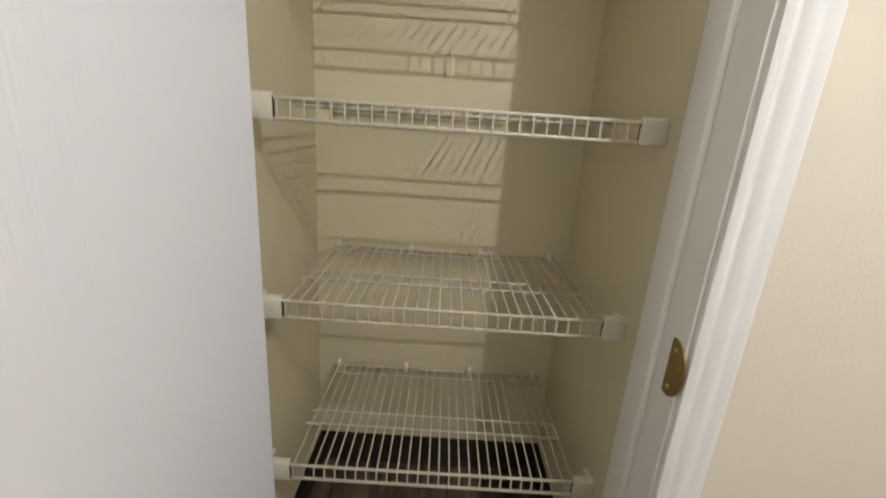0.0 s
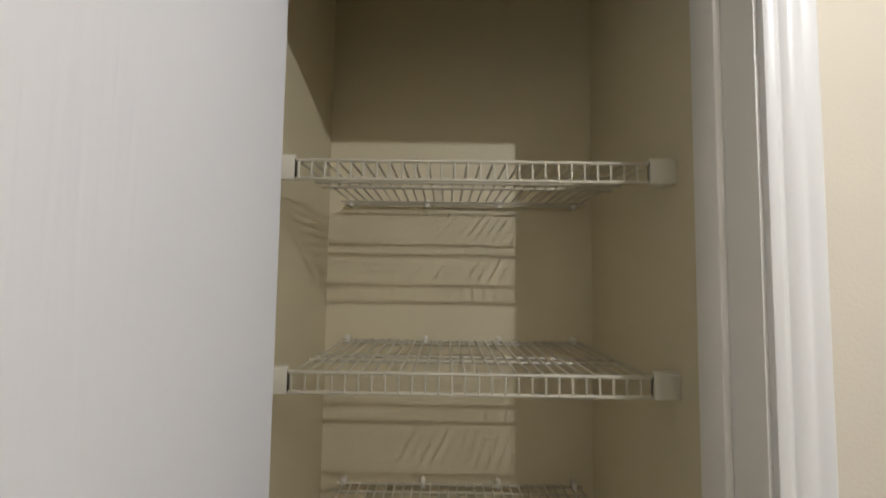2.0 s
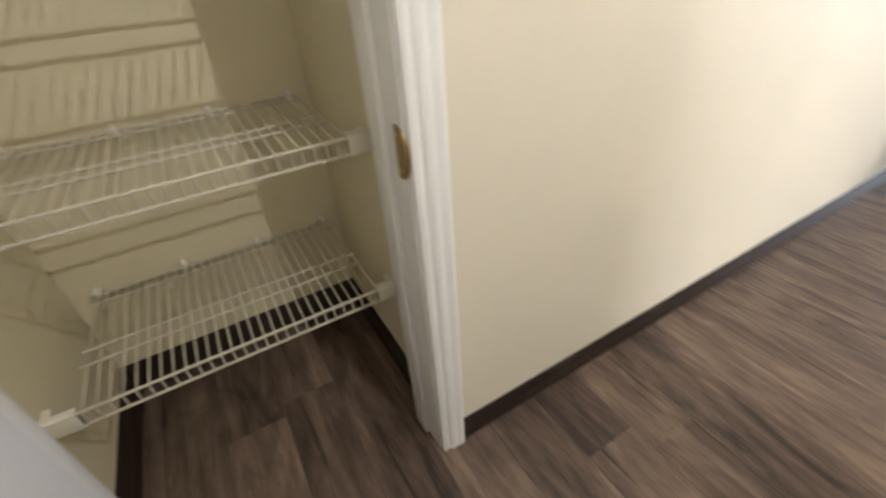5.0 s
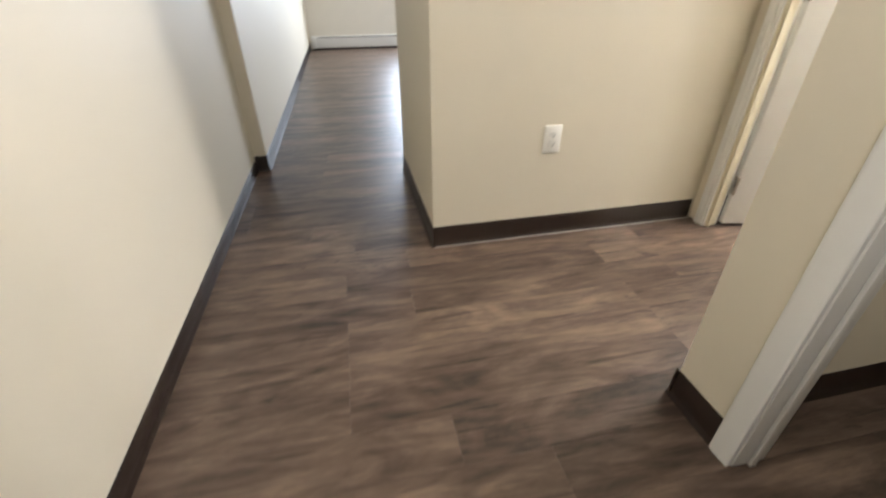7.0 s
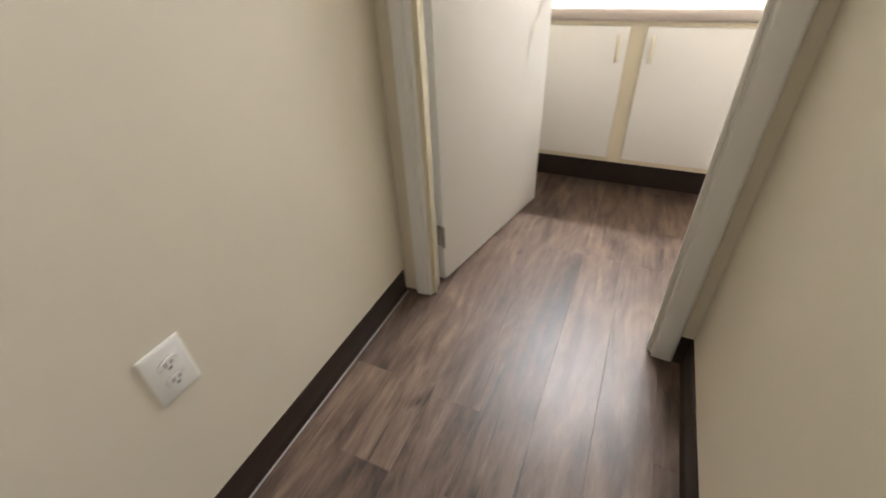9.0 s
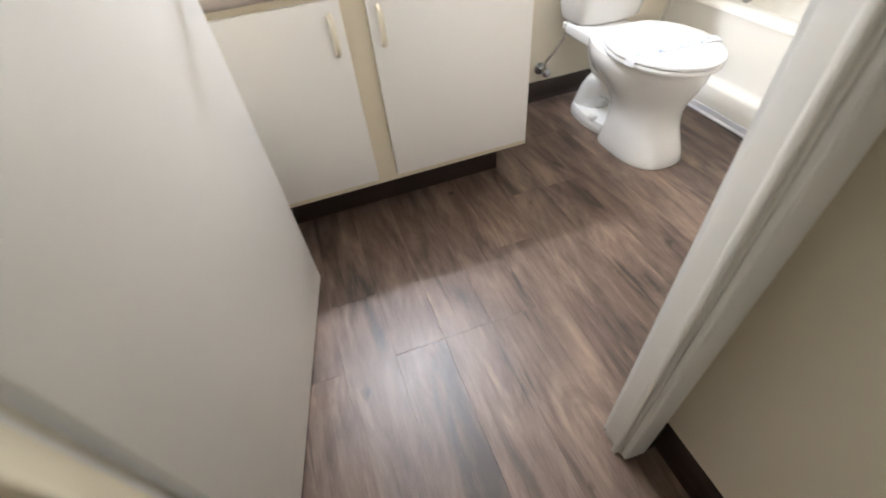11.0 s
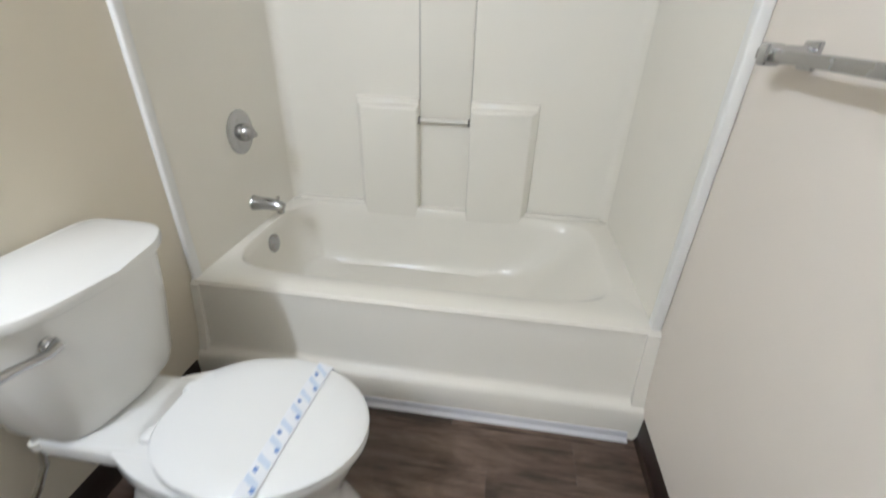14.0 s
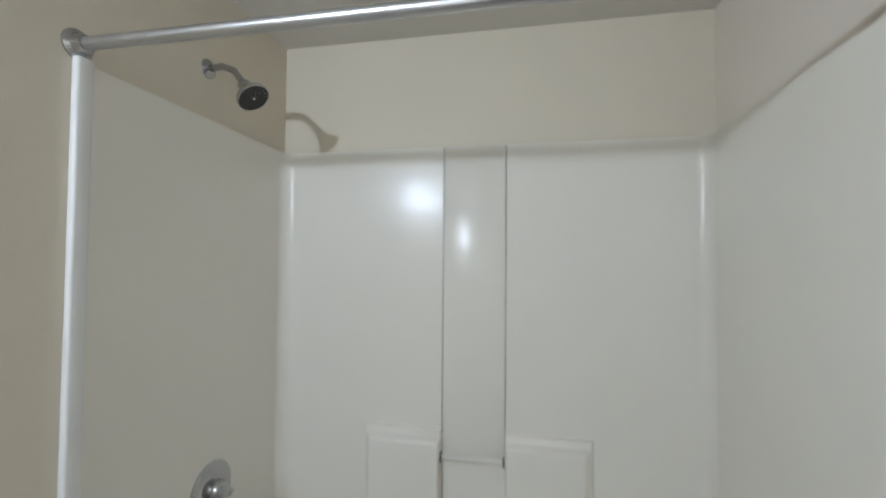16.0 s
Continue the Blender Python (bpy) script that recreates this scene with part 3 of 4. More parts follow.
part("slot", box(9.082, 9.088, -3.15, -0.24, 0.196, 0.209), DARK, heater)
part("end_cap", box(9.08, 9.15, -0.20, -0.12, 0.02, 0.228, 0.004), HEATER, heater)
part("toe_gap", box(9.10, 9.15, -3.2, -0.12, 0.0, 0.03), DARK, heater)
fix(heater)

grille = thing("wall_grille", 3.45, -0.075, 1.18, "grey louvred grille on the white hall wall", "grille")
part("frame", boxes((3.287, 3.613, -0.081, -0.075, 1.176, 1.186), (3.287, 3.613, -0.081, -0.075, 1.444, 1.456), (3.287, 3.297, -0.081, -0.075, 1.186, 1.444), (3.603, 3.613, -0.081, -0.075, 1.186, 1.444)), TRIM, grille)
for k in range(10):
    z = 1.190 + k * 0.026
    part("slat", extrude([(-0.0755, z), (-0.079, z), (-0.081, z + 0.003), (-0.0765, z + 0.017), (-0.0755, z + 0.017)], "x", 3.297, 3.603), GREY, grille)
fix(grille)

cord = thing("loose_cord", 9.15, -0.68, 1.1, "thin dark cord with a small plug hanging on the far wall", "cord")
part("cable", tube([(9.14, -0.675, 1.345), (9.138, -0.725, 1.31), (9.138, -0.775, 1.24), (9.138, -0.802, 1.15), (9.138, -0.806, 1.07), (9.138, -0.800, 0.99), (9.138, -0.812, 0.95)], [0.005, 0.005, 0.007, 0.009, 0.008, 0.005, 0.005], 8), GREY, cord)
part("plug", box(9.118, 9.149, -0.850, -0.790, 0.915, 0.950, 0.008), PLATE, cord)
fix(cord)

# ---- bathroom: vanity ----
VX0, VX1, VF = 0.782, VEST_E, -3.405     # cabinet's end, the wall, face frame
CT = 0.845
vanity = thing("vanity_cabinet", 1.37, -3.68, 0, "almond bathroom vanity cabinet with two white flat doors", "cabinet")
bm = boxes((VX0, VX1, BATH_S, VF, 0.164, 0.190), (VX0, VX0 + 0.018, BATH_S, VF, 0.19, 0.797), (VX1 - 0.018, VX1, BATH_S, VF, 0.19, 0.797), (VX0 + 0.018, VX1 - 0.018, BATH_S, BATH_S + 0.01, 0.19, 0.797))
part("carcass", bm, ALMOND, vanity)
part("face_frame", boxes((VX0, VX1, VF, VF + 0.018, 0.768, 0.797), (VX0, VX1, VF, VF + 0.018, 0.164, 0.205), (VX0, VX0 + 0.035, VF, VF + 0.018, 0.205, 0.768),
                         (1.292, 1.382, VF, VF + 0.018, 0.205, 0.768), (VX1 - 0.06, VX1, VF, VF + 0.018, 0.205, 0.768)), ALMOND, vanity, "almond painted face frame")
part("toe_kick", box(VX0 + 0.07, VX1, VF - 0.110, VF - 0.095, 0, 0.164), BASE, vanity, "dark brown toe kick")
for x0, x1, hx in ((0.792, 1.302, 1.272), (1.372, 1.885, 1.405)):
    d = part("door", box(x0, x1, VF + 0.0185, VF + 0.0365, 0.192, 0.778, 0.0025), CABDOOR, vanity, "white flat cabinet door")
    y = VF + 0.0365
    # a bowed pull: two feet and a grip that widens upwards
    bm = tube([(hx, y, 0.644), (hx, y + 0.014, 0.646), (hx, y + 0.021, 0.658), (hx, y + 0.024, 0.692), (hx, y + 0.021, 0.727), (hx, y + 0.014, 0.739), (hx, y, 0.741)],
              [0.0085, 0.0085, 0.0085, 0.008, 0.0085, 0.0085, 0.0085], 10)
    part("handle", bm, PULL, d, "cream plastic bow handle")
fix(vanity)

counter = thing("countertop", 1.35, -3.66, CT, "pinkish-beige laminate countertop with a rolled edge and backsplash", "countertop")
cx0 = 0.738
edge = [(BATH_S, 0.798), (-3.375, 0.798), (-3.366, 0.803), (-3.362, 0.812), (-3.362, 0.834), (-3.367, 0.844), (-3.378, 0.8475), (-3.40, 0.845), (BATH_S, 0.845)]
part("top", extrude(edge, "x", cx0, VX1), COUNTER, counter)
part("edge_strip", box(cx0 - 0.0015, cx0, BATH_S, -3.370, 0.800, 0.843), COUNTER, counter)
part("backsplash", box(cx0, VX1, BATH_S, BATH_S + 0.02, 0.846, 0.945, 0.006), COUNTER, counter)
fix(counter)

sink = thing("sink", 1.31, -3.66, CT, "white oval drop-in sink in the countertop", "sink")
SX, SY = 1.31, -3.655
part("bowl", loft([oval(SX, SY, 0.255, 0.215, CT + 0.001), oval(SX, SY, 0.252, 0.212, CT + 0.010), oval(SX, SY, 0.235, 0.195, CT + 0.015), oval(SX, SY + 0.01, 0.215, 0.165, CT + 0.008),
                   oval(SX, SY + 0.01, 0.20, 0.15, CT + 0.004)], False, True), CHINA, sink)
part("drain", lathe([(0, 0.022), (0.002, 0.022), (0.003, 0.016)], (SX, SY + 0.01, CT + 0.0042), (0, 0, 1)), CHROME, sink)
fix(sink)
faucet = thing("faucet", SX, SY - 0.19, CT + 0.012, "chrome two-handle bathroom faucet", "faucet")
fy, fz = SY - 0.185, CT + 0.014
part("base", box(SX - 0.085, SX + 0.085, fy - 0.024, fy + 0.024, fz - 0.003, fz + 0.018, 0.006), CHROME, faucet)
part("spout", tube([(SX, fy, fz + 0.015), (SX, fy + 0.01, fz + 0.055), (SX, fy + 0.045, fz + 0.078), (SX, fy + 0.10, fz + 0.070), (SX, fy + 0.115, fz + 0.055)], [0.017, 0.015, 0.013, 0.012, 0.012], 14), CHROME, faucet)
for s in (-1, 1):
    part("handle", lathe([(0, 0.019), (0.02, 0.017), (0.026, 0.024), (0.05, 0.026), (0.058, 0.02), (0.06, 0.004)], (SX + s * 0.062, fy, fz + 0.017), (0, 0, 1), 12), CHROME, faucet)
fix(faucet)

mirror = thing("mirror", 1.25, BATH_S, 1.06, "frameless wall mirror above the vanity backsplash", "mirror")
part("glass", box(0.76, 1.74, BATH_S + 0.0005, BATH_S + 0.006, 1.06, 1.97, 0.0012), MIRROR, mirror)
for mx in (1.00, 1.50):
    part("clip", box(mx - 0.010, mx + 0.010, BATH_S + 0.0005, BATH_S + 0.010, 1.048, 1.068, 0.002), CLIP, mirror)
fix(mirror)

holder = thing("paper_holder", VX0, -3.47, 0.72, "chrome toilet paper holder on the vanity's side", "paper holder")
hy, hz = -3.470, 0.735
part("wall_plate", box(VX0 - 0.007, VX0 - 0.0005, hy - 0.150, hy + 0.018, hz - 0.025, hz + 0.025, 0.003), CHROME, holder)
for y in (hy + 0.004, hy - 0.136):
    part("arm", box(VX0 - 0.086, VX0 - 0.007, y - 0.009, y + 0.009, hz - 0.019, hz + 0.019, 0.005, seg=3), CHROME, holder)
part("roller", tube([(VX0 - 0.060, hy - 0.128, hz), (VX0 - 0.060, hy - 0.004, hz)], 0.012, 14), CLIP, holder)
fix(holder)

# ---- bathroom: toilet ----
TX = 0.225
toilet = thing("toilet", TX, -3.55, 0, "white two-piece china toilet with a closed lid", "toilet")


def egg(cx, yb, yf, w, z, n=56, sq=2.25, front=2.0, taper=0.0):
    """A toilet outline: square-ish at the back (yb), round at the front (yf), half-width w."""
    cy = yb + (yf - yb) * 0.44
    out = []
    for k in range(n):
        a = 2 * math.pi * k / n
        c, s = math.cos(a), math.sin(a)
        p = front if s > 0 else sq + 0.9
        hy = (yf - cy) if s > 0 else (cy - yb)
        k2 = 1 - taper * max(0.0, -s) ** 0.8
        out.append((cx + w * k2 * math.copysign(abs(c) ** (2 / p), c), cy + hy * math.copysign(abs(s) ** (2 / p), s), z))
    return out


part("pedestal", loft([egg(TX + 0.002, -3.535, -3.190, 0.134, 0.0, sq=3.2, front=2.6), egg(TX + 0.002, -3.535, -3.187, 0.136, 0.008, sq=3.2, front=2.6), egg(TX, -3.530, -3.195, 0.130, 0.040, sq=3.2, front=2.5),
                       egg(TX, -3.522, -3.214, 0.120, 0.090, sq=3.0, front=2.4), egg(TX, -3.520, -3.232, 0.112, 0.140, sq=2.8, front=2.3), egg(TX, -3.530, -3.236, 0.112, 0.180, front=2.2),
                       egg(TX, -3.575, -3.230, 0.120, 0.215, taper=0.20), egg(TX, -3.65, -3.220, 0.139, 0.255, taper=0.34), egg(TX, -3.74, -3.198, 0.161, 0.30, taper=0.36), egg(TX, -3.75, -3.182, 0.176, 0.345, taper=0.34), egg(TX, -3.75, -3.177, 0.180, 0.375, taper=0.34),
                       egg(TX, -3.75, -3.182, 0.176, 0.392, taper=0.34), egg(TX, -3.74, -3.20, 0.160, 0.394, taper=0.34)]), CHINA, toilet)
# the low flange behind the foot with the bolts' caps, and the trapway that rises out of it
part("floor_flange", loft([egg(TX, -3.825, -3.43, 0.114, 0.0, sq=2.6, taper=0.14), egg(TX, -3.825, -3.43, 0.115, 0.010, sq=2.6, taper=0.14), egg(TX, -3.820, -3.43, 0.111, 0.036, sq=2.6, taper=0.14),
                           egg(TX, -3.810, -3.43, 0.104, 0.046, sq=2.6, taper=0.14), egg(TX, -3.80, -3.43, 0.080, 0.050, sq=2.6, taper=0.14)]), CHINA, toilet)
part("trapway", tube([(TX, -3.44, 0.120), (TX, -3.50, 0.165), (TX, -3.56, 0.185), (TX, -3.63, 0.185), (TX, -3.69, 0.160), (TX, -3.73, 0.110), (TX, -3.745, 0.040)], [0.066, 0.070, 0.072, 0.072, 0.072, 0.074, 0.086], 28), CHINA, toilet)
part("trap_web", loft([oval(TX, -3.62, 0.070, 0.13, 0.22, 3.0), oval(TX, -3.63, 0.085, 0.15, 0.28, 3.0), oval(TX, -3.64, 0.10, 0.16, 0.35, 3.0)]), CHINA, toilet)
for s in (-1, 1):
    part("bolt_cap", lathe([(0, 0.019), (0.010, 0.0185), (0.018, 0.014), (0.023, 0.004)], (TX + s * 0.090, -3.60, 0.043), (s * 0.12, 0, 1)), CHINA, toilet)
part("deck", box(TX - 0.115, TX + 0.115, -3.90, -3.56, 0.335, 0.398, 0.018, seg=3), CHINA, toilet)


def tank_ring(hw, y0, bow, z, n=40):
    """Flat back at y0, bowed front, rounded corners."""
    out = []
    for k in range(n):
        a = 2 * math.pi * k / n
        c, s = math.cos(a), math.sin(a)
        x = hw * math.copysign(abs(c) ** 0.30, c)
        if s >= 0:
            y = y0 + 0.09 + (bow - 0.09) * (abs(s) ** 0.34) * (1 - 0.34 * (x / hw) ** 2)
        else:
            y = y0 + 0.09 - 0.09 * abs(s) ** 0.30
        out.append((TX - 0.044 + x, y, z))
    return out


TB = BATH_S + 0.012
part("tank", loft([tank_ring(0.130, TB + 0.01, 0.185, 0.392), tank_ring(0.158, TB + 0.008, 0.205, 0.404), tank_ring(0.168, TB + 0.006, 0.215, 0.43), tank_ring(0.192, TB, 0.244, 0.58), tank_ring(0.206, TB, 0.257, 0.7285)]), CHINA, toilet)
part("tank_lid", loft([tank_ring(0.210, TB - 0.002, 0.264, 0.729), tank_ring(0.222, TB - 0.006, 0.279, 0.736), tank_ring(0.224, TB - 0.006, 0.281, 0.750), tank_ring(0.220, TB - 0.004, 0.277, 0.759),
                       tank_ring(0.205, TB, 0.261, 0.764)]), CHINA, toilet)
lx, ly, lz = TX + 0.104, TB + 0.239, 0.686
lev = part("flush_lever", lathe([(0, 0.017), (0.006, 0.017), (0.010, 0.012), (0.018, 0.010)], (lx, ly - 0.004, lz), (0, 1, 0)), CHROME, toilet, "chrome flush lever")
part("lever_arm", tube([(lx - 0.006, ly + 0.012, lz), (lx + 0.02, ly + 0.018, lz - 0.001), (lx + 0.055, ly + 0.012, lz + 0.004), (lx + 0.096, ly + 0.002, lz + 0.006)], [0.012, 0.0095, 0.008, 0.010], 12), CHROME, lev)
part("seat", loft([egg(TX, -3.618, -3.158, 0.186, 0.397, sq=3.2, taper=0.34), egg(TX, -3.618, -3.154, 0.189, 0.402, sq=3.2, taper=0.34), egg(TX, -3.618, -3.154, 0.189, 0.410, sq=3.2, taper=0.34), egg(TX, -3.616, -3.158, 0.186, 0.415, sq=3.2, taper=0.34)]), SEATM, toilet)
part("lid", loft([egg(TX, -3.614, -3.156, 0.187, 0.4185, sq=3.4, taper=0.36), egg(TX, -3.616, -3.152, 0.190, 0.423, sq=3.4, taper=0.36), egg(TX, -3.616, -3.153, 0.189, 0.430, sq=3.4, taper=0.36),
                  egg(TX, -3.610, -3.162, 0.180, 0.4365, sq=3.4, taper=0.36), egg(TX, -3.58, -3.22, 0.13, 0.4385, sq=3.4, taper=0.36)]), SEATM, toilet)
for s in (-1, 1):
    part("lid_hinge", box(TX + s * 0.070 - 0.018, TX + s * 0.070 + 0.018, -3.640, -3.610, 0.398, 0.420, 0.008), SEATM, toilet)
fix(toilet)

# the paper band wrapped across the closed lid
band = thing("paper_band", TX, -3.33, 0.44, "white paper band with blue print across the toilet lid", "paper band")


def lid_width(y):
    """How wide the lid is at y, for what lies across it."""
    return 0.186 * math.sqrt(max(0.05, 1 - ((y + 3.397) / 0.235) ** 2)) if y > -3.397 else 0.186


def across(u, y):
    """A place on the lid: u from -1 to 1 across it."""
    w = lid_width(y)
    a = abs(u)
    z = 0.4405 if a < 0.80 else 0.4405 - 0.0015 * (a - 0.8) / 0.13 if a < 0.93 else 0.4385 - 0.036 * (a - 0.93) / 0.07
    x = w * min(a, 0.96) / 0.96 * 1.035
    return (TX + math.copysign(x, u), y, z)


bm = bmesh.new()
us = [-1, -0.965, -0.93, -0.8, -0.4, 0, 0.4, 0.8, 0.93, 0.965, 1]
rows = []
for u in us:
    yc = -3.325 - 0.012 * u
    rows.append([across(u, yc - 0.021), across(u, yc + 0.021)])
vs = [[bm.verts.new(p) for p in r] + [bm.verts.new((p[0], p[1], p[2] + 0.0006)) for p in reversed(r)] for r in rows]
skin(bm, vs)
part("strip", bm, PAPER, band)
for k in range(8):
    u = -0.80 + k * 0.225
    yc = -3.325 - 0.012 * u
    q = [across(u - 0.10, yc - 0.017), across(u - 0.02, yc - 0.017), across(u + 0.10, yc + 0.016), across(u + 0.02, yc + 0.016)]
    part("print", loft([[(p[0], p[1], p[2] + 0.0008) for p in q], [(p[0], p[1], p[2] + 0.0012) for p in q]]), PALE, band, "pale blue diagonal stroke")
    w, s = u + 0.09, 0.010 if k % 2 else -0.008
    q = [across(w - 0.035, yc + s - 0.004), across(w + 0.01, yc + s - 0.006), across(w + 0.04, yc + s + 0.003), across(w - 0.01, yc + s + 0.006)]
    part("print", loft([[(p[0], p[1], p[2] + 0.0014) for p in q], [(p[0], p[1], p[2] + 0.0018) for p in q]]), BLUE, band, "small blue printed mark")
fix(band)

valve = thing("shutoff_valve", 0.40, BATH_S, 0.17, "chrome water shutoff valve with a supply hose", "valve")
vx, vz = 0.405, 0.165
part("escutcheon", lathe([(0, 0.030), (0.004, 0.029), (0.010, 0.014)], (vx, BATH_S, vz), (0, 1, 0)), CHROME, valve)
part("body", tube([(vx, BATH_S + 0.008, vz), (vx, BATH_S + 0.055, vz)], 0.010, 12), CHROME, valve)
part("handle", lathe([(0, 0.010), (0.004, 0.021), (0.014, 0.021), (0.018, 0.010)], (vx, BATH_S + 0.055, vz), (0, 1, 0), 10), CHROME, valve)
part("hose", tube([(vx, BATH_S + 0.040, vz + 0.005), (vx - 0.002, BATH_S + 0.05, vz + 0.05), (vx - 0.03, BATH_S + 0.07, vz + 0.10), (vx - 0.06, BATH_S + 0.08, vz + 0.15), (vx - 0.072, BATH_S + 0.08, vz + 0.20),
                   (vx - 0.072, BATH_S + 0.08, 0.393)], 0.0075, 12), BRAID, valve, "braided steel hose")
part("nut", lathe([(0, 0.015), (0.022, 0.015)], (vx - 0.072, BATH_S + 0.08, 0.366), (0, 0, 1), 8), CLIP, valve)
fix(valve)

# ---- bathroom: bathtub and surround ----
Y0, Y1 = -3.946, -2.400          # faces of the surround's ends
XB, XF = -1.112, -0.305          # its back face, the tub's front edge
RIM = 0.400
tub = thing("bathtub", -0.70, -3.17, 0, "white gelcoat alcove bathtub", "bathtub")
N = 96


def tub_ring(x0, x1, y0, y1, z, power):
    cx, cy = (x0 + x1) / 2, (y0 + y1) / 2
    out = []
    for k in range(N):
        a = 2 * math.pi * k / N
        c, s = math.cos(a), math.sin(a)
        out.append((cx + (x1 - x0) / 2 * math.copysign(abs(c) ** (2 / power), c), cy + (y1 - y0) / 2 * math.copysign(abs(s) ** (2 / power), s), z))
    return out


part("basin", loft([tub_ring(XB - 0.004, XF, BATH_S, DW0, RIM - 0.02, 60), tub_ring(XB - 0.004, XF - 0.004, BATH_S, DW0, RIM - 0.004, 60), tub_ring(XB, XF - 0.014, BATH_S + 0.002, DW0 - 0.002, RIM + 0.001, 40),
                    tub_ring(XB + 0.040, XF - 0.095, Y0 + 0.040, Y1 - 0.075, RIM, 7), tub_ring(XB + 0.047, XF - 0.105, Y0 + 0.047, Y1 - 0.09, RIM - 0.008, 6.5), tub_ring(XB + 0.053, XF - 0.115, Y0 + 0.052, Y1 - 0.12, RIM - 0.05, 6),
                    tub_ring(XB + 0.07, XF - 0.13, Y0 + 0.070, Y1 - 0.25, RIM - 0.20, 5.5), tub_ring(XB + 0.085, XF - 0.145, Y0 + 0.09, Y1 - 0.32, 0.115, 5.2), tub_ring(XB + 0.11, XF - 0.17, Y0 + 0.12, Y1 - 0.37, 0.088, 4.8),
                    tub_ring(XB + 0.20, XF - 0.26, Y0 + 0.30, Y1 - 0.55, 0.082, 4)], False, True), ACRYL, tub)
apron = [(XF - 0.06, 0.0), (-0.217, 0.0), (-0.220, 0.060), (-0.226, 0.108), (-0.231, 0.118), (-0.240, 0.125), (-0.258, 0.131), (-0.265, 0.139), (-0.269, 0.152), (-0.277, 0.22), (-0.286, 0.30), (-0.291, 0.355), (-0.294, 0.372), (-0.292, 0.388), (-0.299, 0.398), (-0.312, 0.4008),
         (XF - 0.06, 0.396)]
part("apron", extrude(apron, "y", BATH_S + 0.001, DW0 - 0.001), ACRYL, tub)
for y0, y1 in ((BATH_S + 0.001, Y0 + 0.016), (Y1 - 0.016, DW0 - 0.001)):
    part("apron_end", extrude([(-0.30, 0.0), (-0.214, 0.0), (-0.224, 0.06), (-0.262, 0.20), (-0.288, 0.385), (-0.30, 0.395)], "y", y0, y1), ACRYL, tub)
part("base_strip", extrude([(-0.24, 0.0), (-0.196, 0.0), (-0.197, 0.004), (-0.212, 0.007), (-0.214, 0.028), (-0.219, 0.030), (-0.24, 0.030)], "y", Y0 + 0.012, Y1 - 0.012), CAULK, tub, "grey-white vinyl strip along the floor")
part("drain_stopper", lathe([(0, 0.056), (0.004, 0.056), (0.008, 0.052), (0.010, 0.034), (0.011, 0.004)], (-0.785, -3.745, 0.084), (0, 0, 1), 28), PULL, tub, "flat beige rubber stopper")
part("overflow_plate", lathe([(0, 0.042), (0.006, 0.041), (0.011, 0.031), (0.013, 0.012), (0.0135, 0.001)], (-0.735, Y0 + 0.056, 0.322), (0, 1, 0.12)), NICKEL, tub, "brushed metal overflow plate")
fix(tub)

surround = thing("tub_surround", -0.70, -3.17, RIM, "white moulded fibreglass tub surround with soap ledges", "tub surround")
ZT = 1.945
R = 0.045
inner = [(XF - 0.004, Y0)] + [(XB + R - R * math.sin(a), Y0 + R - R * math.cos(a)) for a in [math.pi / 2 * k / 8 for k in range(9)]] + \
        [(XB + R - R * math.cos(a), Y1 - R + R * math.sin(a)) for a in [math.pi / 2 * k / 8 for k in range(9)]] + [(XF - 0.004, Y1)]
outer = [(XF - 0.004, DW0 - 0.001), (XB - 0.010, DW0 - 0.001), (XB - 0.010, BATH_S + 0.001), (XF - 0.004, BATH_S + 0.001)]
bm = bmesh.new()
lo = [bm.verts.new((x, y, RIM - 0.01)) for x, y in inner + outer]
hi = [bm.verts.new((x, y, ZT)) for x, y in inner + outer]
skin(bm, [lo, hi])
part("panel", bm, ACRYL, surround)
# the upright strip down the middle, with a joint on both sides
MY0, MY1 = -3.298, -3.068
part("centre_panel", box(XB - 0.004, XB + 0.007, MY0 + 0.004, MY1 - 0.003, 0.835, ZT - 0.002, 0.0035), ACRYL, surround)
part("joint", boxes((XB - 0.002, XB + 0.002, MY0 - 0.003, MY0 + 0.003, 0.90, ZT - 0.003), (XB - 0.002, XB + 0.0015, MY1 - 0.002, MY1 + 0.002, 0.90, ZT - 0.003)), surface("joint_grey", (0.56, 0.535, 0.48), 0.4), surround)


def column(y0, y1, outer):
    """A moulded block: steep towards the niche, sloping on its outer side, with a stepped top."""
    d, s = 0.052, 0.034
    a0, a1 = (y0 - s, y1 + 0.004) if outer < 0 else (y0 - 0.004, y1 + s)
    def ring(x, l, r, top):
        return [(x, l, 0.20), (x, r, 0.20), (x, r, top), (x, l, top)]
    bm = loft([ring(XB - 0.012, a0, a1, 0.918), ring(XB + 0.018, a0 + 0.3 * (y0 - a0), a1 + 0.3 * (y1 - a1), 0.908), ring(XB + 0.021, a0 + 0.4 * (y0 - a0), a1 + 0.4 * (y1 - a1), 0.888),
               ring(XB + d - 0.004, y0, y1, 0.878), ring(XB + d, y0 + 0.006, y1 - 0.006, 0.866)], False, True)
    bmesh.ops.bevel(bm, geom=[e for e in bm.edges if len(e.link_faces) == 2], offset=0.004, segments=2, profile=0.5, affect="EDGES")
    return bm


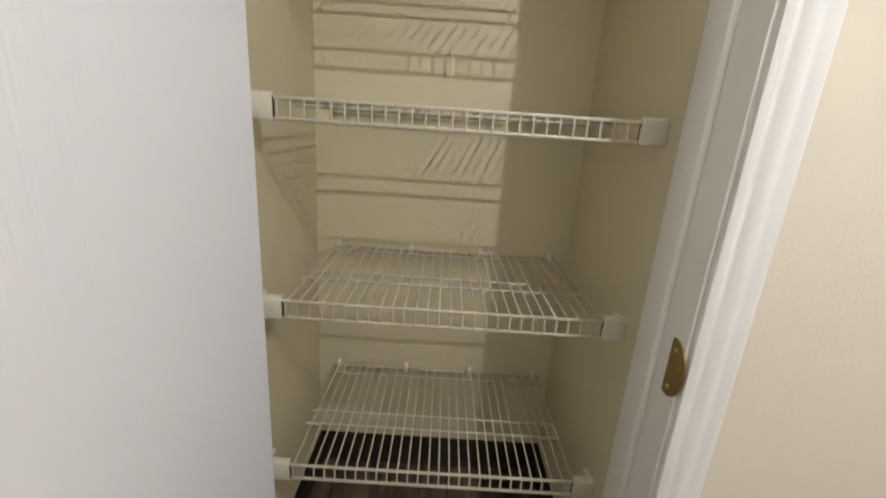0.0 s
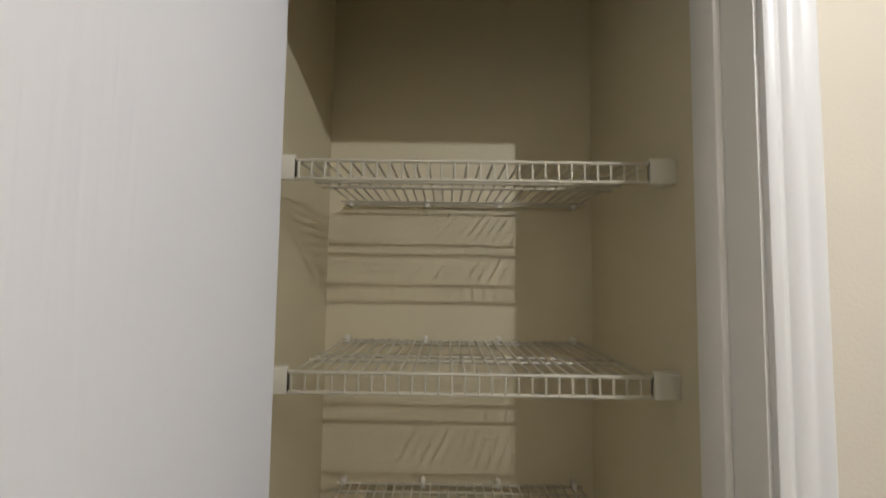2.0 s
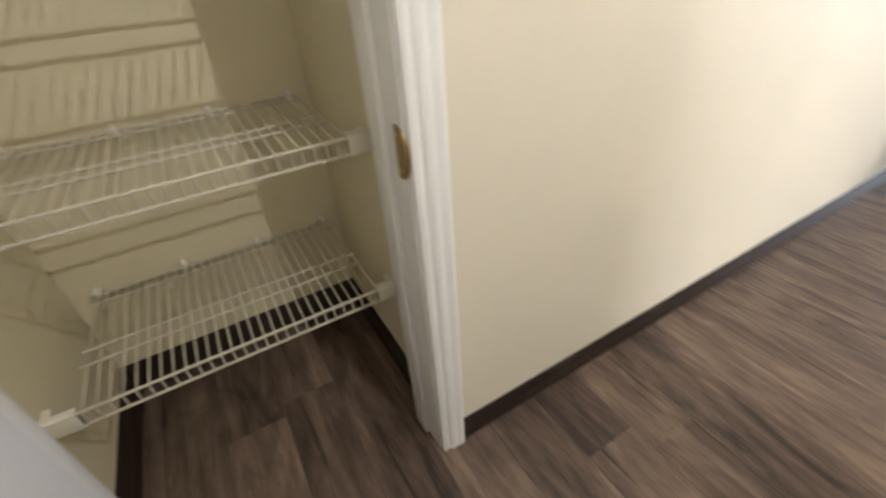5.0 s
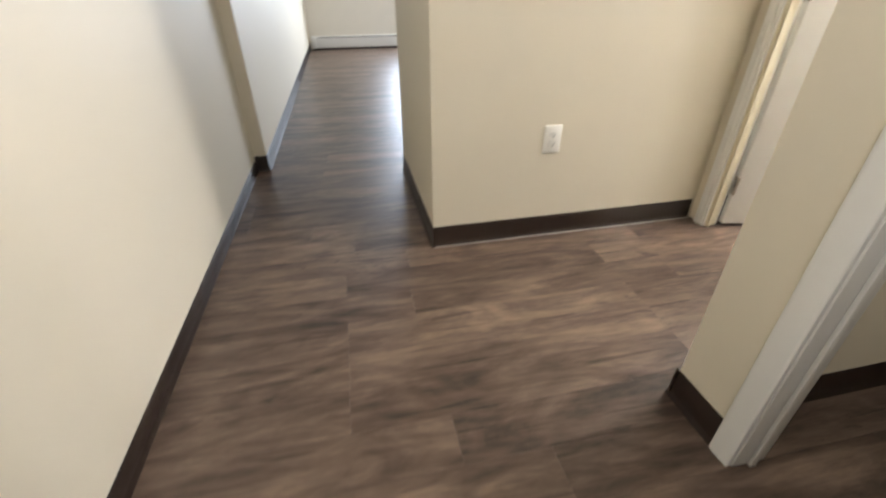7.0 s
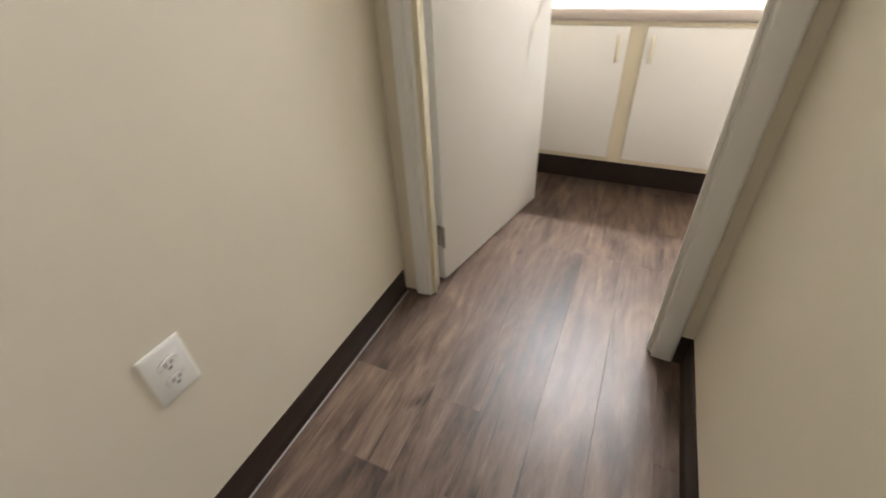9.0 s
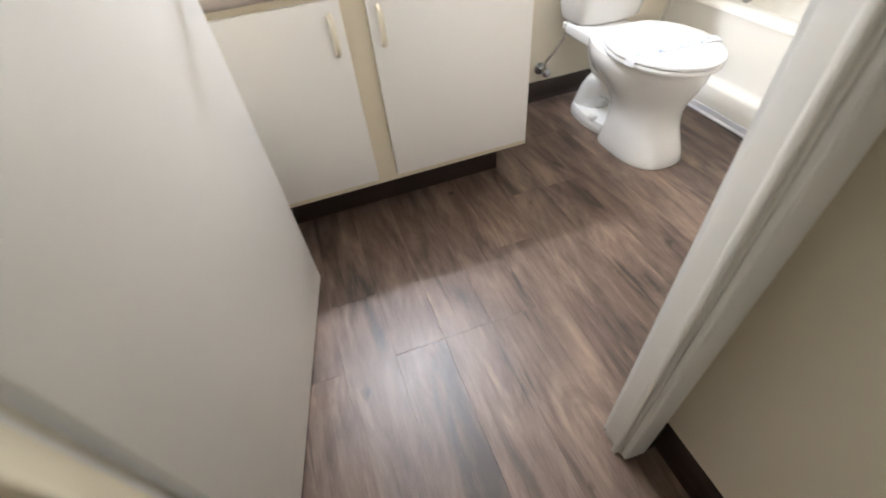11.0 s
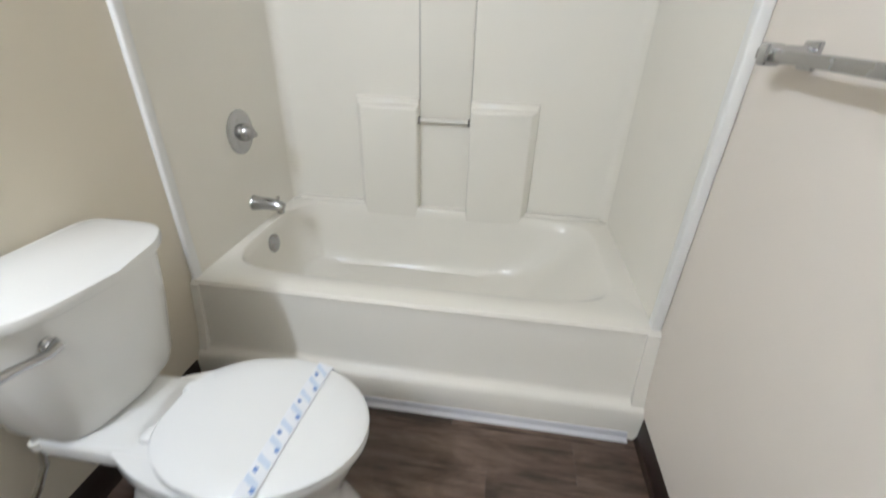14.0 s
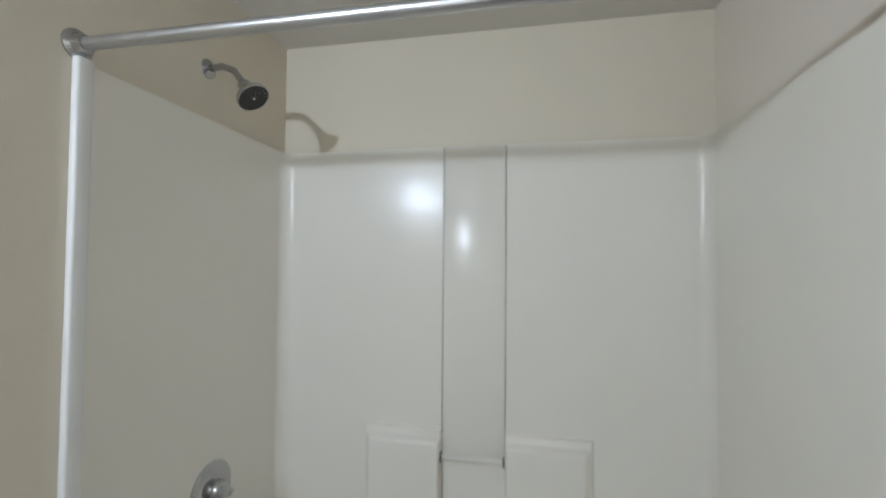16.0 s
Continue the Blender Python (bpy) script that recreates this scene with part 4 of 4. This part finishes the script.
part("soap_column", column(-3.560, MY0 - 0.004, -1), ACRYL, surround)
part("soap_column", column(MY1 + 0.004, -2.800, 1), ACRYL, surround)
part("niche_sill", box(XB - 0.004, XB + 0.036, MY0 - 0.01, MY1 + 0.01, 0.345, 0.372, 0.008), ACRYL, surround)
part("ledge", box(XB - 0.004, XB + 0.030, Y0 + 0.03, -3.57, 0.37, 0.412, 0.012, seg=3), ACRYL, surround)
part("ledge", box(XB - 0.004, XB + 0.030, -2.785, Y1 - 0.03, 0.37, 0.412, 0.012, seg=3), ACRYL, surround)
wb = part("washcloth_bar", tube([(XB + 0.038, MY0 - 0.006, 0.826), (XB + 0.038, MY1 + 0.006, 0.826)], 0.0085, 14), CLIP, surround, "white plastic washcloth bar")
for y in (MY0 + 0.004, MY1 - 0.004):
    part("bar_end", box(XB + 0.026, XB + 0.049, y - 0.004, y + 0.004, 0.810, 0.842, 0.002), NICKEL, wb)
for y0, y1, nm in ((BATH_S + 0.001, Y0 + 0.006, 1), (Y1 - 0.006, DW0 - 0.001, -1)):
    part("edge_trim", box(-0.340, -0.302, y0, y1, 0.03 if nm else 0, ZT + 0.012, 0.006, seg=3), TRIM, surround, "white upright trim strip")
fix(surround)

spout = thing("tub_spout", -0.737, Y0, 0.50, "chrome bathtub spout on the surround", "tub spout")
part("body", tube([(-0.737, Y0, 0.512), (-0.737, Y0 + 0.012, 0.512), (-0.737, Y0 + 0.07, 0.512), (-0.737, Y0 + 0.115, 0.506), (-0.737, Y0 + 0.130, 0.498)], [0.034, 0.030, 0.026, 0.023, 0.020], 18), CHROME, spout)
part("outlet", tube([(-0.737, Y0 + 0.115, 0.500), (-0.737, Y0 + 0.116, 0.476)], 0.016, 14), CHROME, spout)
part("diverter_knob", lathe([(0, 0.004), (0.014, 0.004), (0.016, 0.008), (0.024, 0.008)], (-0.737, Y0 + 0.112, 0.524), (0, 0, 1), 12), CHROME, spout)
fix(spout)

mixer = thing("shower_valve", -0.737, Y0, 0.81, "round chrome shower valve with a lever", "shower valve")
part("escutcheon", lathe([(0, 0.086), (0.003, 0.086), (0.008, 0.078), (0.012, 0.055), (0.014, 0.03)], (-0.737, Y0, 0.812), (0, 1, 0), 32), CHROME, mixer)
part("hub", lathe([(0.012, 0.034), (0.03, 0.033), (0.046, 0.028), (0.055, 0.018), (0.057, 0.002)], (-0.737, Y0, 0.812), (0, 1, 0), 24), CHROME, mixer)
part("lever", tube([(-0.742, Y0 + 0.040, 0.806), (-0.766, Y0 + 0.044, 0.797), (-0.786, Y0 + 0.040, 0.790)], [0.015, 0.011, 0.004], 12), CHROME, mixer)
fix(mixer)

head = thing("wall_shower", -0.69, BATH_S, 2.09, "chrome shower arm with a black-faced round head", "shower")
part("flange", lathe([(0, 0.030), (0.003, 0.029), (0.012, 0.014)], (-0.70, BATH_S, 2.105), (0, 1, 0)), CHROME, head)
part("arm", tube([(-0.70, BATH_S, 2.105), (-0.698, BATH_S + 0.05, 2.108), (-0.693, BATH_S + 0.095, 2.090), (-0.685, BATH_S + 0.133, 2.045)], 0.0105, 12), CHROME, head)
hd = (0.10, 0.62, -0.76)
part("ball_joint", lathe([(0, 0.012), (0.01, 0.019), (0.022, 0.017), (0.034, 0.022)], (-0.685, BATH_S + 0.130, 2.048), hd), CHROME, head)
shell = part("shell", lathe([(0.030, 0.020), (0.045, 0.036), (0.058, 0.046), (0.068, 0.0475), (0.070, 0.044)], (-0.685, BATH_S + 0.130, 2.048), hd, 28), CHROME, head)
fc = Vector((-0.685, BATH_S + 0.130, 2.048)) + Vector(hd).normalized() * 0.0702
part("face", lathe([(0, 0.0445), (0.0015, 0.043), (0.002, 0.01)], fc, hd, 28), BLACK, head, "black rubber spray face")
dv = Vector(hd).normalized()
su = dv.orthogonal().normalized()
sv = dv.cross(su)
for rr, cnt in ((0.012, 6), (0.024, 12), (0.036, 18)):
    for k in range(cnt):
        a = 2 * math.pi * k / cnt
        p = fc + rr * (math.cos(a) * su + math.sin(a) * sv)
        part("nozzle", lathe([(0.0012, 0.0014), (0.003, 0.001)], p, dv, 6), NICKEL, shell)
part("logo_dot", lathe([(0.0018, 0.004), (0.0028, 0.0035)], fc, dv, 10), CLIP, head)
fix(head)

rod = thing("shower_rod", -0.315, -3.17, 1.984, "chrome shower curtain rod between the walls", "curtain rod")
part("rod", tube([(-0.315, BATH_S + 0.006, 1.984), (-0.315, DW0 - 0.006, 1.984)], 0.0145, 20), SATIN, rod)
for y, s in ((BATH_S, 1), (DW0, -1)):
    part("flange", lathe([(0, 0.034), (0.004, 0.033), (0.010, 0.024), (0.026, 0.0195), (0.028, 0.015)], (-0.315, y, 1.984), (0, s, 0), 24), CHROME, rod)
fix(rod)

towel = thing("towel_bar", 0.19, DW0, 1.19, "square chrome towel bar on the cream wall", "towel bar")
for x in (-0.118, 0.51):
    part("bracket", box(x - 0.024, x + 0.024, DW0 - 0.010, DW0, 1.166, 1.216, 0.004), CHROME, towel)
    part("post", box(x - 0.014, x + 0.014, DW0 - 0.060, DW0 - 0.010, 1.175, 1.207, 0.005), CHROME, towel)
    part("bar_holder", box(x - 0.016, x + 0.016, DW0 - 0.087, DW0 - 0.057, 1.172, 1.210, 0.005), CHROME, towel)
part("bar", box(-0.150, 0.545, DW0 - 0.082, DW0 - 0.062, 1.181, 1.201, 0.0025), NICKEL, towel)
fix(towel)

# ---- floor planks ----
PW = 0.1524
PL = 1.12


def plank_mesh(name, w, ln):
    bm = bmesh.new()
    c, g = 0.0004, 0.0001
    lo = [(g, g, -0.004), (w - g, g, -0.004), (w - g, ln - g, -0.004), (g, ln - g, -0.004)]
    mid = [(g, g, -c), (w - g, g, -c), (w - g, ln - g, -c), (g, ln - g, -c)]
    hi = [(g + c, g + c, 0), (w - g - c, g + c, 0), (w - g - c, ln - g - c, 0), (g + c, ln - g - c, 0)]
    loft([lo, mid, hi], False, True, bm)
    me = bpy.data.meshes.new(name)
    bmesh.ops.recalc_face_normals(bm, faces=bm.faces)
    bm.to_mesh(me)
    bm.free()
    return me


rng = random.Random(11)
FX0, FX1, FY0, FY1 = -3.234, 3.17, -4.55, 0.70
cuts = {}


def plank_of(ln):
    """The mesh of a plank of this length; planks at a wall are cut to fit."""
    key = round(ln, 3)
    if key not in cuts:
        cuts[key] = plank_mesh("plank", PW, key)
        cuts[key].materials.append(PLANK)
    return cuts[key]


# where a row shows a plank's end, the row starts from it
ENDS = {32: -0.538, 30: -0.537, 29: -0.536, 28: -2.773, 27: -0.815, 26: -1.055, 25: -1.05, 22: -2.872, 21: -2.872, 20: -2.595, 23: -0.215}
rows_n = int((FX1 - FX0) / PW)
for i in range(rows_n):
    x = FX0 + i * PW + 0.0137
    top = FY1 if PX0 - 0.2 < x < PX1 + 0.05 else 0.06
    y = FY0 - rng.uniform(0, PL)
    if i in ENDS:
        y = ENDS[i] - PL * math.ceil((ENDS[i] - FY0) / PL)
    while y < top - 0.02:
        y0, y1 = max(y, FY0), min(y + PL, top)
        if y1 - y0 > 0.01:
            p = new("plank", plank_of(y1 - y0))
            p.location = (x, y0, 0)
            p.parent = floor
        y += PL
verts, faces = [], []
for i in range(int((9.3 - FX1) / PW) + 1):
    x = FX0 + (rows_n + i) * PW + 0.0137
    y = -4.6 - rng.uniform(0, PL)
    while y < 0.0:
        k, a, b = len(verts), max(y, -4.5), min(y + PL, 0.0)
        verts += [(x + 0.0008, a + 0.0008, 0), (x + PW - 0.0008, a + 0.0008, 0), (x + PW - 0.0008, b - 0.0008, 0), (x + 0.0008, b - 0.0008, 0)]
        verts += [(x + 0.0003, a + 0.0003, -0.004), (x + PW - 0.0003, a + 0.0003, -0.004), (x + PW - 0.0003, b - 0.0003, -0.004), (x + 0.0003, b - 0.0003, -0.004)]
        faces += [(k, k + 1, k + 2, k + 3), (k, k + 4, k + 5, k + 1), (k + 1, k + 5, k + 6, k + 2), (k + 2, k + 6, k + 7, k + 3), (k + 3, k + 7, k + 4, k)]
        y += PL
me = bpy.data.meshes.new("far_planks")
me.from_pydata(verts, [], faces)
me.materials.append(PLANKS)
far = new("far_planks", me)
far.parent = floor
tagged(far, "grey-brown vinyl planks of the far room", kind="stuff")
